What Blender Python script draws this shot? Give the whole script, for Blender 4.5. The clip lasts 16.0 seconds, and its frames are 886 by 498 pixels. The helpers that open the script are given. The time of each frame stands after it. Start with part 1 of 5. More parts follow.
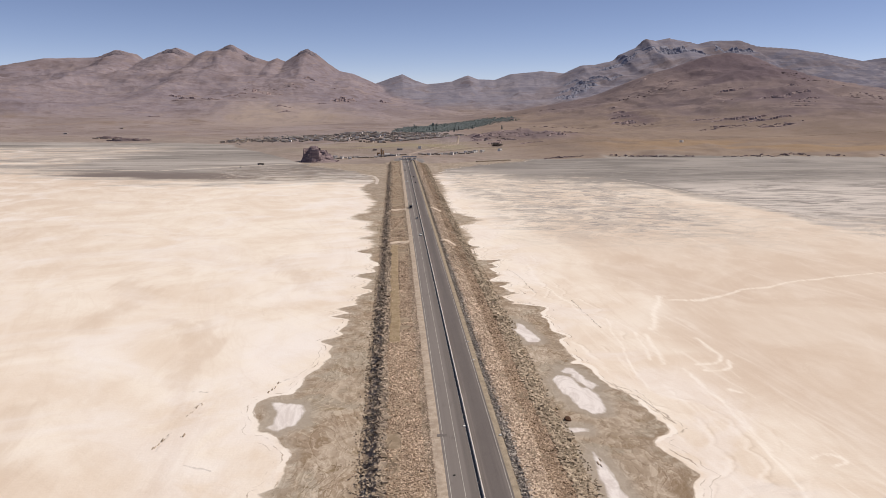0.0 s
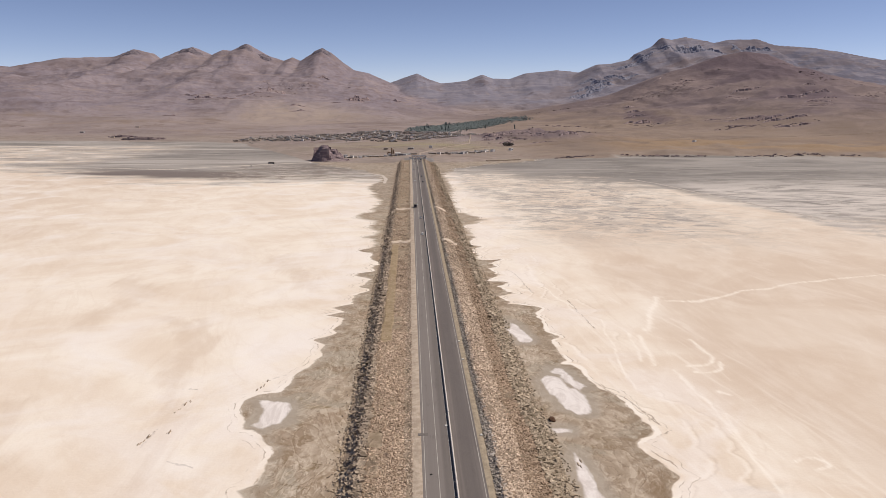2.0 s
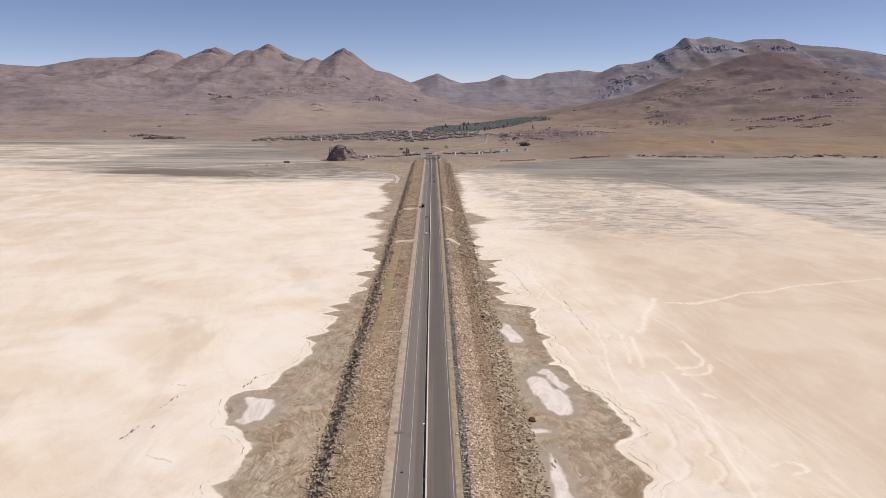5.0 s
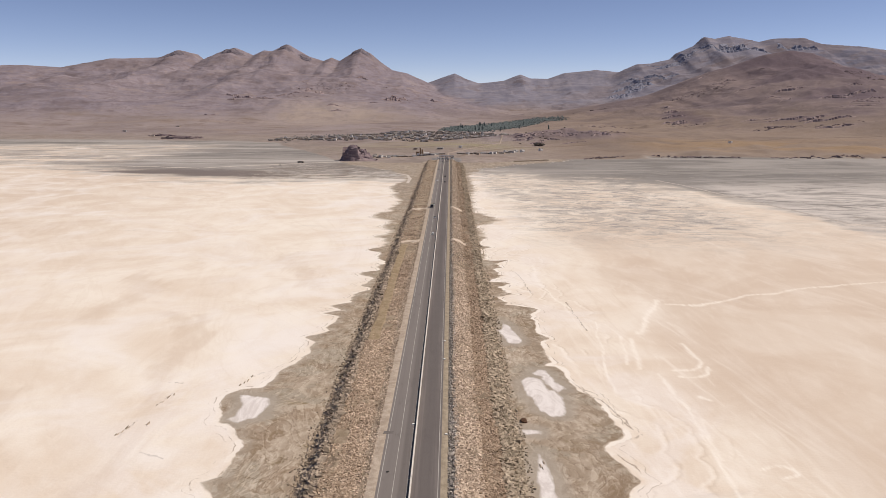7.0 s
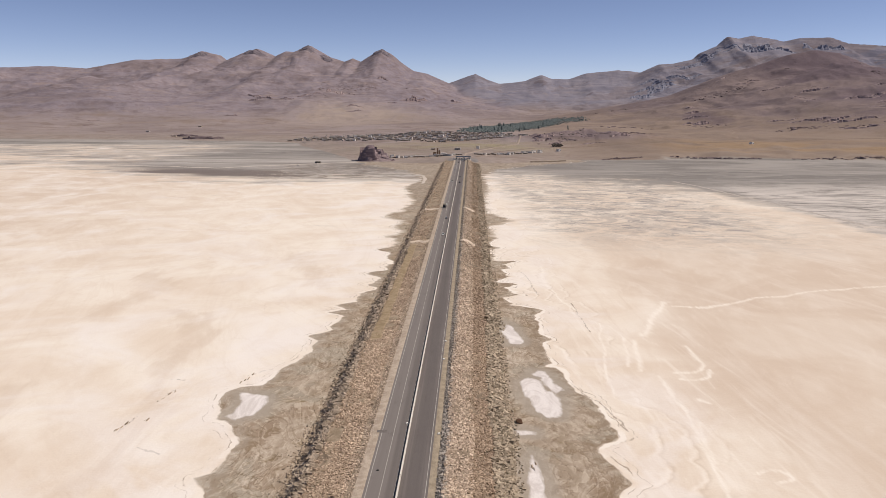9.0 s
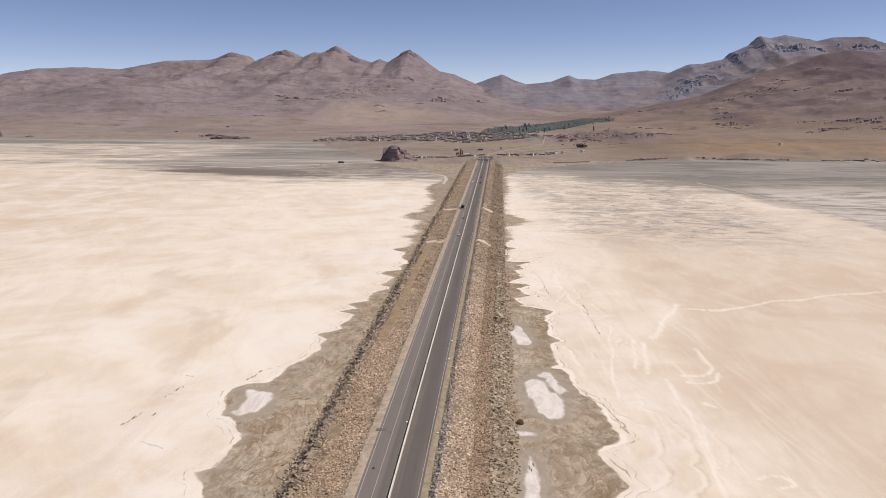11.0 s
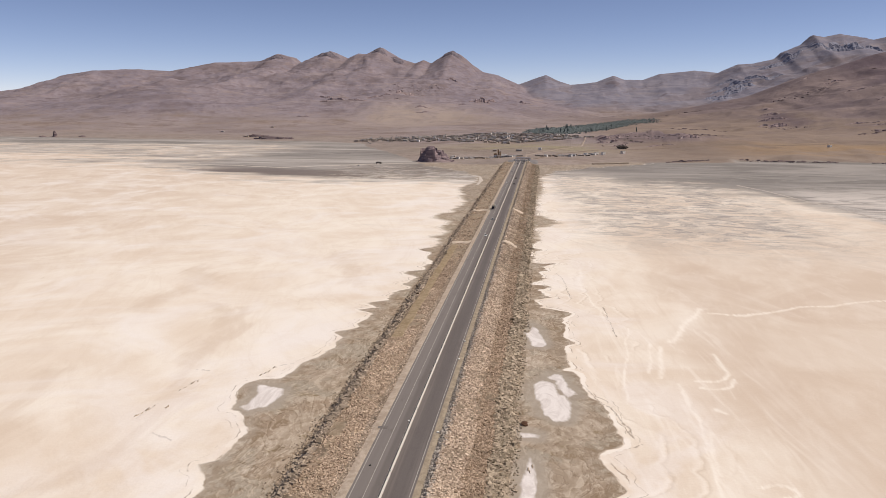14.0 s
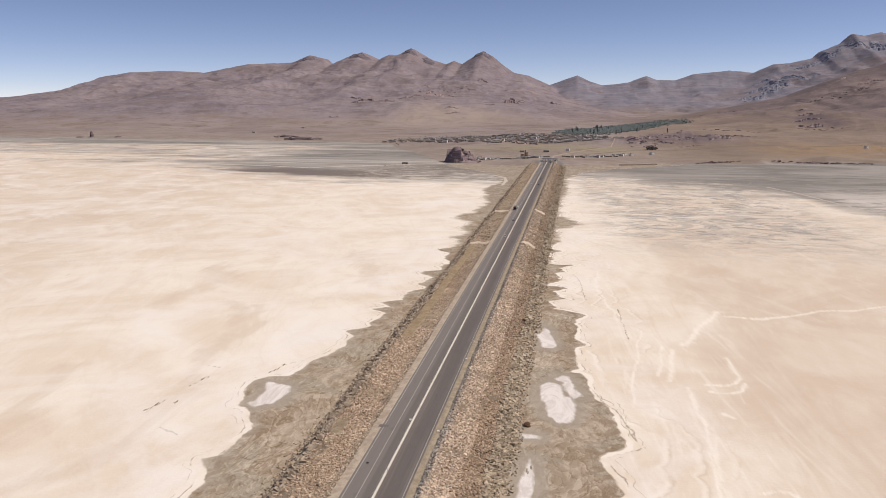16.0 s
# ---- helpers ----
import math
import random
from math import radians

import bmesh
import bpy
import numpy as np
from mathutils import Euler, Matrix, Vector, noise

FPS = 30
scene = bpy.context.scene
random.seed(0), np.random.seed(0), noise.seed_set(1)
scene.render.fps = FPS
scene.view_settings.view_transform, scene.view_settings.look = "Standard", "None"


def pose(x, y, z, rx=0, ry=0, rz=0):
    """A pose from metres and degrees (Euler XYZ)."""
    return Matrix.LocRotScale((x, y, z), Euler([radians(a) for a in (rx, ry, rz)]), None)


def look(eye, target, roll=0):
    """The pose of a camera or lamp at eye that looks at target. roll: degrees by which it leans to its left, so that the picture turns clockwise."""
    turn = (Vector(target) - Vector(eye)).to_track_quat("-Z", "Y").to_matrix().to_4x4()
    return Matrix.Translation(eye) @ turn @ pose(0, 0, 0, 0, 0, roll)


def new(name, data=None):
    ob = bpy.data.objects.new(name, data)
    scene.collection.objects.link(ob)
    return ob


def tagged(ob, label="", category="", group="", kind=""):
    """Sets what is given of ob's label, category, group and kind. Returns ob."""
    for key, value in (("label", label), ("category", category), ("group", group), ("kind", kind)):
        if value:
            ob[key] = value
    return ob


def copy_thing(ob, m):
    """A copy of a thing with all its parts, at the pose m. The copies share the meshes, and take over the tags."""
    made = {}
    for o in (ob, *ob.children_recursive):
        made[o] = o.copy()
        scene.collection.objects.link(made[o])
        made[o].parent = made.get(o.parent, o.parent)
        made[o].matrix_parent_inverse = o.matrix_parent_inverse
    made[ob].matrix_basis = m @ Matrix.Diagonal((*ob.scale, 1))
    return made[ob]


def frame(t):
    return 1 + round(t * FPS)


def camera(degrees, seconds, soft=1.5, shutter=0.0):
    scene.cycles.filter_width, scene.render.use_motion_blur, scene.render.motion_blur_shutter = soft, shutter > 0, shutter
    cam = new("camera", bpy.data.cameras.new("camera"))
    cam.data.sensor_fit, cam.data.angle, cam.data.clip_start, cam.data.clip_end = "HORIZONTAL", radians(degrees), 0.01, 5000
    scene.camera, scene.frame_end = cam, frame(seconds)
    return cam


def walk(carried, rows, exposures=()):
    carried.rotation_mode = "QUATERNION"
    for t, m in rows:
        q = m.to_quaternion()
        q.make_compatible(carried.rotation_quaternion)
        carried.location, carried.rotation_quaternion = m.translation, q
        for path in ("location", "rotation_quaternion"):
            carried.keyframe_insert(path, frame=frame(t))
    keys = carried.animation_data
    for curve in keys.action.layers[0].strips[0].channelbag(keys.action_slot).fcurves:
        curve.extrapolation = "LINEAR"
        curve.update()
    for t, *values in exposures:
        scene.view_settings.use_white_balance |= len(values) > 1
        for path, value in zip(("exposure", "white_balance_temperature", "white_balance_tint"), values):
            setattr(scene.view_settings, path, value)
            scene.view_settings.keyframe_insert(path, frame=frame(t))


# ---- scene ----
def at_pose(x, y, z, yaw, down, lean):
    return pose(x, y, z, 90 - down, 0, yaw) @ pose(0, 0, 0, 0, 0, lean)


# seconds, x, y, z, turn to the left, tilt down, lean
WAY = [
    (0, -21.19, 0.00, 102.93, -3.831, 11.659, -0.024),
    (0.5, -18.45, -0.37, 103.09, -3.489, 11.677, -0.013),
    (1, -15.97, -0.65, 103.23, -3.191, 11.701, -0.002),
    (1.5, -13.66, -0.89, 103.29, -2.899, 11.725, -0.001),
    (2, -11.35, -1.16, 103.31, -2.594, 11.726, 0.013),
    (2.5, -9.04, -1.41, 103.35, -2.310, 11.736, 0.044),
    (3, -6.81, -1.68, 103.43, -2.022, 11.733, 0.061),
    (3.5, -4.65, -1.94, 103.45, -1.729, 11.735, 0.076),
    (4, -2.53, -2.17, 103.44, -1.445, 11.737, 0.079),
    (6.5, 8.00, -3.08, 103.68, 0.188, 11.737, 0.079),
    (7, 10.05, -3.25, 103.81, 0.582, 11.739, 0.060),
    (7.5, 12.25, -3.43, 103.87, 0.987, 11.742, 0.057),
    (8, 14.27, -3.52, 103.88, 1.404, 11.730, 0.057),
    (8.5, 16.28, -3.59, 103.84, 1.827, 11.721, 0.062),
    (9, 18.20, -3.68, 103.82, 2.284, 11.700, 0.038),
    (11.5, 28.19, -3.82, 103.78, 4.998, 11.660, 0.048),
    (12, 30.22, -3.76, 103.79, 5.551, 11.651, 0.046),
    (12.5, 32.28, -3.70, 103.77, 6.125, 11.641, 0.034),
    (13, 34.35, -3.58, 103.73, 6.709, 11.620, 0.000),
    (13.5, 36.37, -3.44, 103.70, 7.320, 11.606, -0.006),
    (14, 38.37, -3.25, 103.67, 7.941, 11.602, 0.014),
    (14.5, 40.36, -3.04, 103.66, 8.543, 11.595, 0.015),
    (15, 42.44, -2.81, 103.67, 9.173, 11.575, -0.024),
    (15.5, 44.66, -2.61, 103.61, 9.788, 11.556, -0.074),
    (16, 47.18, -2.41, 103.47, 10.439, 11.540, -0.064),
]
cam = camera(63.16, 16.0, soft=0.68)
walk(cam, [(t, at_pose(*row)) for t, *row in WAY], [(0.0, -0.03, 6900, 12), (16.0, -0.03, 6900, 12)])

# ---- world and sun ----
SUN_TURN, SUN_HIGH = 84.0, 54.0      # degrees: clockwise from the road's direction, above the horizon
world = bpy.data.worlds.new("sky")
scene.world = world
world.use_nodes = True
wn = world.node_tree
sky = wn.nodes.new("ShaderNodeTexSky")
sky.sky_type, sky.sun_disc = "NISHITA", False
sky.sun_elevation, sky.sun_rotation = radians(SUN_HIGH), radians(SUN_TURN)
sky.altitude, sky.air_density, sky.dust_density, sky.ozone_density = 1270, 0.5, 0.0, 10.0
wn.nodes["Background"].inputs["Strength"].default_value = 0.118
haze = wn.nodes.new("ShaderNodeMix")
haze.data_type, haze.blend_type = "RGBA", "MULTIPLY"
haze.inputs[0].default_value, haze.inputs[7].default_value = 1.0, (1.74, 1.17, 0.92, 1)     # dusty mauve air
wn.links.new(sky.outputs[0], haze.inputs[6])
wn.links.new(haze.outputs[2], wn.nodes["Background"].inputs["Color"])
sun = new("sun", bpy.data.lights.new("sun", "SUN"))
sun.data.energy, sun.data.angle, sun.data.color = 4.2, radians(0.53), (1.0, 0.95, 0.88)
sun.matrix_world = look((0, 0, 0), (-math.sin(radians(SUN_TURN)) * math.cos(radians(SUN_HIGH)),
                                    -math.cos(radians(SUN_TURN)) * math.cos(radians(SUN_HIGH)), -math.sin(radians(SUN_HIGH))))
sun.location = (400, 200, 600)


# ---- materials ----
class Nodes:
    """A small writer of node materials."""

    def __init__(self, name, rough=0.9, metal=0.0, gloss=0.3):
        self.mat = bpy.data.materials.new(name)
        self.mat.use_nodes = True
        self.tree = self.mat.node_tree
        self.out = self.tree.nodes["Principled BSDF"]
        self.out.inputs["Roughness"].default_value = rough
        self.out.inputs["Metallic"].default_value = metal
        self.out.inputs["Specular IOR Level"].default_value = gloss
        self.where = self.node("ShaderNodeNewGeometry").outputs["Position"]

    def node(self, kind, **settings):
        n = self.tree.nodes.new(kind)
        for key, value in settings.items():
            if key == "operation":
                n.operation = value
            elif key == "data_type":
                n.data_type = value
            elif key == "blend_type":
                n.blend_type = value
            elif key == "attribute_name":
                n.attribute_name = value
            elif key == "feature":
                n.feature = value
        return n

    def put(self, socket, value):
        if hasattr(value, "is_linked"):
            self.tree.links.new(value, socket)
        elif isinstance(value, (tuple, list)) and len(value) == 3 and socket.type == "RGBA":
            socket.default_value = (*value, 1)
        else:
            socket.default_value = value

    def math(self, op, a, b=0.0, c=0.0):
        n = self.node("ShaderNodeMath", operation=op)
        for s, v in zip(n.inputs, (a, b, c)):
            self.put(s, v)
        return n.outputs[0]

    def stretch(self, scale, turn=0.0, source=None):
        n = self.node("ShaderNodeMapping")
        self.put(n.inputs["Vector"], source or self.where)
        n.inputs["Scale"].default_value = scale
        n.inputs["Rotation"].default_value = (0, 0, radians(turn))
        return n.outputs[0]

    def tilted(self, long, wide, tall, tip=0.0, turn=0.0):
        """The place, drawn out by the three factors along axes that are tipped up to the east and turned."""
        n = self.node("ShaderNodeMapping")
        n.vector_type = "TEXTURE"
        self.put(n.inputs["Vector"], self.where)
        n.inputs["Scale"].default_value = (long, wide, tall)
        n.inputs["Rotation"].default_value = (0, radians(-tip), radians(turn))
        return n.outputs[0]

    def noise(self, scale, detail=4.0, rough=0.55, warp=0.0, source=None):
        n = self.node("ShaderNodeTexNoise")
        self.put(n.inputs["Vector"], source or self.where)
        for key, value in (("Scale", scale), ("Detail", detail), ("Roughness", rough), ("Distortion", warp)):
            n.inputs[key].default_value = value
        return n.outputs["Fac"]

    def cells(self, scale, feature="F1", source=None):
        n = self.node("ShaderNodeTexVoronoi", feature=feature)
        self.put(n.inputs["Vector"], source or self.where)
        n.inputs["Scale"].default_value = scale
        return n

    def field(self, name):
        return self.node("ShaderNodeAttribute", attribute_name=name).outputs["Fac"]

    def ramp(self, value, low, high, to_low=0.0, to_high=1.0):
        n = self.node("ShaderNodeMapRange")
        n.interpolation_type = "SMOOTHSTEP"
        for s, v in zip(n.inputs, (value, low, high, to_low, to_high)):
            self.put(s, v)
        return n.outputs[0]

    def mix(self, fac, a, b, blend="MIX"):
        n = self.node("ShaderNodeMix", data_type="RGBA", blend_type=blend)
        self.put(n.inputs[0], fac)
        self.put(n.inputs[6], a)
        self.put(n.inputs[7], b)
        return n.outputs[2]

    def own(self):
        return self.node("ShaderNodeObjectInfo").outputs["Random"]

    def island(self):
        return self.node("ShaderNodeNewGeometry").outputs["Random Per Island"]

    def bump(self, height, strength=0.3, distance=0.1):
        n = self.node("ShaderNodeBump")
        n.inputs["Strength"].default_value, n.inputs["Distance"].default_value = strength, distance
        self.put(n.inputs["Height"], height)
        self.tree.links.new(n.outputs[0], self.out.inputs["Normal"])

    def colour(self, value):
        self.put(self.out.inputs["Base Color"], value)
        return self.mat


def plain(name, colour, rough=0.7, metal=0.0, vary=0.15, scale=2.0):
    """Paint, metal or plaster with a little grain and wear."""
    n = Nodes(name, rough, metal)
    dark = tuple(c * (1 - vary) for c in colour)
    light = tuple(min(1, c * (1 + vary)) for c in colour)
    n.bump(n.noise(scale * 6), 0.15, 0.02)
    return n.colour(n.mix(n.noise(scale, 5), dark, light))


def ground_material():
    n = Nodes("salt_mud_and_earth", 0.92, gloss=0.15)
    here = n.node("ShaderNodeSeparateXYZ")
    n.put(here.inputs[0], n.where)
    # salt crust: cream with pinkish and whiter drifts
    drift = n.noise(0.010, 6, 0.6, 1.8)
    sweep = n.noise(0.022, 6, 0.62, 2.2, n.stretch((1, 0.4, 1), 35))
    flow = n.noise(0.05, 6, 0.65, 3.0, n.stretch((1, 0.22, 1), -20))
    salt = n.mix(n.ramp(drift, 0.36, 0.66), (0.71, 0.60, 0.492), (0.792, 0.712, 0.615))
    salt = n.mix(n.ramp(sweep, 0.52, 0.80, 0, 0.32), salt, (0.84, 0.772, 0.69))
    salt = n.mix(n.ramp(sweep, 0.44, 0.30, 0, 0.3), salt, (0.675, 0.56, 0.45))
    salt = n.mix(n.ramp(flow, 0.58, 0.76, 0, 0.22), salt, (0.635, 0.50, 0.385))
    salt = n.mix(n.ramp(n.noise(0.10, 6, 0.7, 2.0, n.stretch((1, 0.3, 1), 30)), 0.66, 0.76, 0, 0.4), salt, (0.56, 0.45, 0.35))
    wash = n.math("ADD", n.field("wash"), n.math("MULTIPLY", n.math("SUBTRACT", flow, 0.5), 1.6))
    salt = n.mix(n.ramp(wash, 0.25, 0.95, 0, 0.55), salt, (0.61, 0.49, 0.385))
    salt = n.mix(n.math("MULTIPLY", n.field("tan"), n.ramp(drift, 0.25, 0.6, 1.0, 0.65)), salt, n.mix(n.ramp(sweep, 0.4, 0.66), (0.578, 0.458, 0.362), (0.612, 0.497, 0.40)))
    trail = n.noise(0.6, 7, 0.7, 0.8, n.tilted(1.0, 5.0, 1.0, 0, 5))
    salt = n.mix(n.ramp(n.math("ADD", n.field("scar"), n.math("MULTIPLY", n.math("SUBTRACT", trail, 0.5), 1.7)), 0.35, 1.2, 0, 0.8), salt, (0.86, 0.79, 0.70))
    flowing = n.math("MULTIPLY", n.math("MULTIPLY", n.ramp(here.outputs[0], 46, 60), n.ramp(here.outputs[0], 150, 95)), n.ramp(here.outputs[1], 460, 330))
    thin_flow = n.noise(0.20, 7, 0.62, 0.9, n.tilted(1.0, 11.0, 1.0, 0, 6))
    salt = n.mix(n.math("MULTIPLY", flowing, n.ramp(thin_flow, 0.53, 0.64, 0, 0.32)), salt, (0.86, 0.79, 0.71))
    salt = n.mix(n.math("MULTIPLY", flowing, n.ramp(thin_flow, 0.45, 0.35, 0, 0.2)), salt, (0.60, 0.475, 0.37))
    salt = n.mix(n.ramp(n.math("ADD", n.field("crack"), n.math("MULTIPLY", n.math("SUBTRACT", n.noise(0.6, 6, 0.7), 0.5), 1.6)), 0.45, 0.9, 0, 0.8), salt, (0.30, 0.235, 0.18))
    salt = n.mix(n.ramp(n.noise(0.07, 8, 0.72, 1.2, n.stretch((1, 0.3, 1), 15)), 0.53, 0.64, 0, 0.14), salt, (0.80, 0.725, 0.635))
    salt = n.mix(n.ramp(n.noise(0.035, 8, 0.7, 1.6, n.stretch((1, 0.35, 1), 28)), 0.55, 0.66, 0, 0.13), salt, (0.61, 0.485, 0.38))
    # old shore lines on the salt, beside the mud, with tan shadow lines painted in
    shore_step = n.math("ADD", n.math("MULTIPLY", n.field("mud"), 0.10), n.math("MULTIPLY", n.noise(0.016, 5, 0.5, 0.8), 3.4))
    lines = n.math("FRACT", shore_step)
    east = n.node("ShaderNodeSeparateXYZ")
    n.put(east.inputs[0], n.where)
    near = n.math("MULTIPLY", n.math("MULTIPLY", n.ramp(n.field("mud"), -40, -18), n.ramp(n.field("mud"), 0, -4)), n.math("MULTIPLY", n.ramp(n.noise(0.024, 5, 0.6, 0.8), 0.40, 0.54), n.ramp(east.outputs[0], 0, 30, 0.15, 1.0)))
    salt = n.mix(n.math("MULTIPLY", near, n.math("MULTIPLY", n.ramp(lines, 0.0, 0.09, 0, 0.45), n.ramp(lines, 0.26, 0.10))), salt, (0.86, 0.787, 0.705))
    salt = n.mix(n.math("MULTIPLY", near, n.math("MULTIPLY", n.ramp(lines, 0.84, 0.97, 0, 0.34), n.ramp(lines, 1.0, 0.975))), salt, (0.50, 0.395, 0.30))
    white = n.math("MULTIPLY", n.math("MULTIPLY", n.ramp(n.field("mud"), -48, -20), n.ramp(n.field("mud"), 0, -3)), n.ramp(n.noise(0.02, 6, 0.6, 1.4), 0.42, 0.58, 0, 0.45))
    salt = n.mix(white, salt, (0.80, 0.74, 0.70))
    curl = n.noise(0.016, 7, 0.6, 2.6, n.tilted(1.0, 3.2, 1.0, 0, 24))
    salt = n.mix(n.ramp(curl, 0.52, 0.62, 0, 0.14), salt, (0.86, 0.80, 0.73))
    salt = n.mix(n.math("MULTIPLY", n.ramp(curl, 0.42, 0.47), n.ramp(curl, 0.50, 0.475, 0, 0.13)), salt, (0.60, 0.475, 0.365))
    wisp = n.noise(0.05, 8, 0.68, 2.0, n.tilted(1.0, 4.0, 1.0, 0, -14))
    salt = n.mix(n.ramp(wisp, 0.55, 0.70, 0, 0.10), salt, (0.86, 0.80, 0.735))
    salt = n.mix(n.ramp(wisp, 0.42, 0.30, 0, 0.10), salt, (0.62, 0.505, 0.40))
    smudge = n.noise(0.028, 7, 0.6, 1.8, n.tilted(1.6, 1.0, 1.0, 0, 20))
    salt = n.mix(n.ramp(smudge, 0.55, 0.72, 0, 0.28), salt, (0.62, 0.50, 0.395))
    bloom = n.noise(0.013, 6, 0.58, 1.4)
    salt = n.mix(n.math("MULTIPLY", n.ramp(here.outputs[0], 90, -40), n.ramp(bloom, 0.44, 0.72, 0, 0.6)), salt, (0.81, 0.76, 0.72))
    # grey wet flats near the shore, streaked along it
    streak = n.noise(0.02, 7, 0.62, 1.2, n.stretch((0.36, 1, 1), -8))
    thin = n.noise(0.05, 6, 0.65, 1.2, n.stretch((0.35, 1, 1), -11))
    grey = n.mix(n.ramp(streak, 0.40, 0.62), (0.20, 0.18, 0.163), (0.275, 0.25, 0.228))
    grey = n.mix(n.ramp(thin, 0.54, 0.66, 0, 0.45), grey, (0.42, 0.375, 0.335))
    grey = n.mix(n.ramp(n.noise(0.0065, 6, 0.6, 1.0, n.stretch((0.35, 1, 1), -8)), 0.44, 0.58, 0, 0.7), grey, (0.36, 0.325, 0.295))
    edge = n.math("ADD", n.field("flat"), n.math("MULTIPLY", n.math("SUBTRACT", n.math("ADD", n.math("MULTIPLY", streak, 0.6), n.math("MULTIPLY", thin, 0.4)), 0.5), 5.6))
    veil = n.math("MULTIPLY", n.field("veil"), n.math("ADD", n.ramp(n.noise(0.022, 10, 0.72, 2.0, n.stretch((0.85, 1, 1), -14)), 0.43, 0.58, 0.10, 0.6), n.ramp(n.noise(0.055, 10, 0.72, 2.0, n.tilted(2.2, 1.0, 1.0, 0, -8)), 0.50, 0.58, 0, 0.6)))
    salt = n.mix(veil, salt, (0.355, 0.317, 0.288))
    bright = n.math("MULTIPLY", n.ramp(east.outputs[0], 290, 340), n.math("MULTIPLY", n.ramp(here.outputs[1], 1000, 780), n.ramp(n.noise(0.030, 10, 0.68, 1.6, n.tilted(3.0, 1.0, 1.0, 0, -6)), 0.38, 0.58, 0, 0.9)))
    grey = n.mix(bright, grey, (0.60, 0.54, 0.49))
    west = n.ramp(here.outputs[0], -110, -240)
    drawn = n.noise(0.022, 9, 0.66, 1.0, n.tilted(7.0, 1.0, 1.0, 0, -5))
    grey = n.mix(n.math("MULTIPLY", west, n.ramp(drawn, 0.53, 0.62, 0, 0.55)), grey, (0.52, 0.47, 0.43))
    grey = n.mix(n.math("MULTIPLY", west, n.ramp(drawn, 0.46, 0.38, 0, 0.5)), grey, (0.17, 0.145, 0.13))
    base = n.mix(n.ramp(edge, -0.9, 0.8), salt, grey)
    base = n.mix(n.ramp(n.math("ADD", n.field("dark"), n.math("MULTIPLY", n.math("SUBTRACT", streak, 0.5), 2.2)), 0.3, 0.9, 0, 0.85), base, (0.16, 0.13, 0.118))
    scrub = n.math("MULTIPLY", n.math("MULTIPLY", n.ramp(here.outputs[0], -330, -240), n.ramp(here.outputs[0], -30, -60)), n.math("MULTIPLY", n.ramp(here.outputs[1], 930, 975), n.ramp(here.outputs[1], 1210, 1150)))
    mottle = n.noise(0.09, 9, 0.74, 1.2, n.tilted(3.5, 1.0, 1.0, 0, -6))
    base = n.mix(n.math("MULTIPLY", scrub, n.ramp(mottle, 0.49, 0.55, 0, 0.9)), base, (0.205, 0.165, 0.135))
    base = n.mix(n.math("MULTIPLY", scrub, n.ramp(mottle, 0.46, 0.40, 0, 0.9)), base, (0.55, 0.475, 0.41))
    base = n.mix(n.ramp(n.math("ADD", n.field("crystal"), n.math("MULTIPLY", n.math("SUBTRACT", n.noise(0.035, 8, 0.7, 1.0, n.tilted(2.0, 1.0, 1.0, 0, 12)), 0.5), 3.0)), 0.7, 1.1, 0, 0.85), base, (0.70, 0.64, 0.60))
    # mud along the causeway
    m_a = n.noise(0.055, 8, 0.62, 2.6)
    m_b = n.noise(0.10, 9, 0.66, 3.4, n.stretch((1, 0.45, 1), 18))
    mud = n.mix(n.ramp(m_a, 0.38, 0.62), (0.318, 0.248, 0.182), (0.418, 0.338, 0.262))
    mud = n.mix(n.ramp(n.noise(0.035, 6, 0.6, 0.8), 0.46, 0.56, 0, 0.8), mud, (0.345, 0.298, 0.236))
    mud = n.mix(n.ramp(m_b, 0.54, 0.66, 0, 0.5), mud, (0.52, 0.43, 0.34))
    mud = n.mix(n.ramp(n.noise(0.045, 8, 0.66, 1.6), 0.54, 0.66, 0, 0.8), mud, (0.225, 0.165, 0.092))
    brown = n.noise(0.028, 7, 0.62, 1.2)
    mud = n.mix(n.ramp(brown, 0.50, 0.60, 0, 0.7), mud, (0.29, 0.21, 0.145))
    mud = n.mix(n.ramp(m_b, 0.45, 0.34, 0, 0.65), mud, (0.22, 0.155, 0.105))
    mud = n.mix(n.ramp(n.noise(0.7, 8, 0.8, 0.6, n.stretch((1, 0.3, 1), 6)), 0.54, 0.66, 0, 0.22), mud, (0.235, 0.172, 0.12))
    mud = n.mix(n.math("MULTIPLY", n.ramp(n.noise(0.03, 4), 0.46, 0.56), n.ramp(n.noise(0.42, 8, 0.8, 1.4, n.stretch((1, 0.3, 1), -24)), 0.50, 0.62, 0, 0.75)), mud, (0.60, 0.51, 0.42))
    mud = n.mix(n.ramp(here.outputs[1], 480, 900, 0, 0.8), mud, n.mix(n.ramp(m_a, 0.42, 0.58), (0.255, 0.205, 0.163), (0.345, 0.288, 0.232)))
    mud = n.mix(n.math("MULTIPLY", n.ramp(n.noise(0.032, 5, 0.6, 1.0), 0.49, 0.56), n.ramp(n.noise(0.22, 9, 0.72, 1.4, n.tilted(1.5, 1.0, 1.0, 0, -30)), 0.54, 0.64, 0, 0.8)), mud, (0.155, 0.107, 0.06))
    lap = n.noise(0.10, 4, 0.5, 0.6, n.stretch((0.45, 1, 1)))
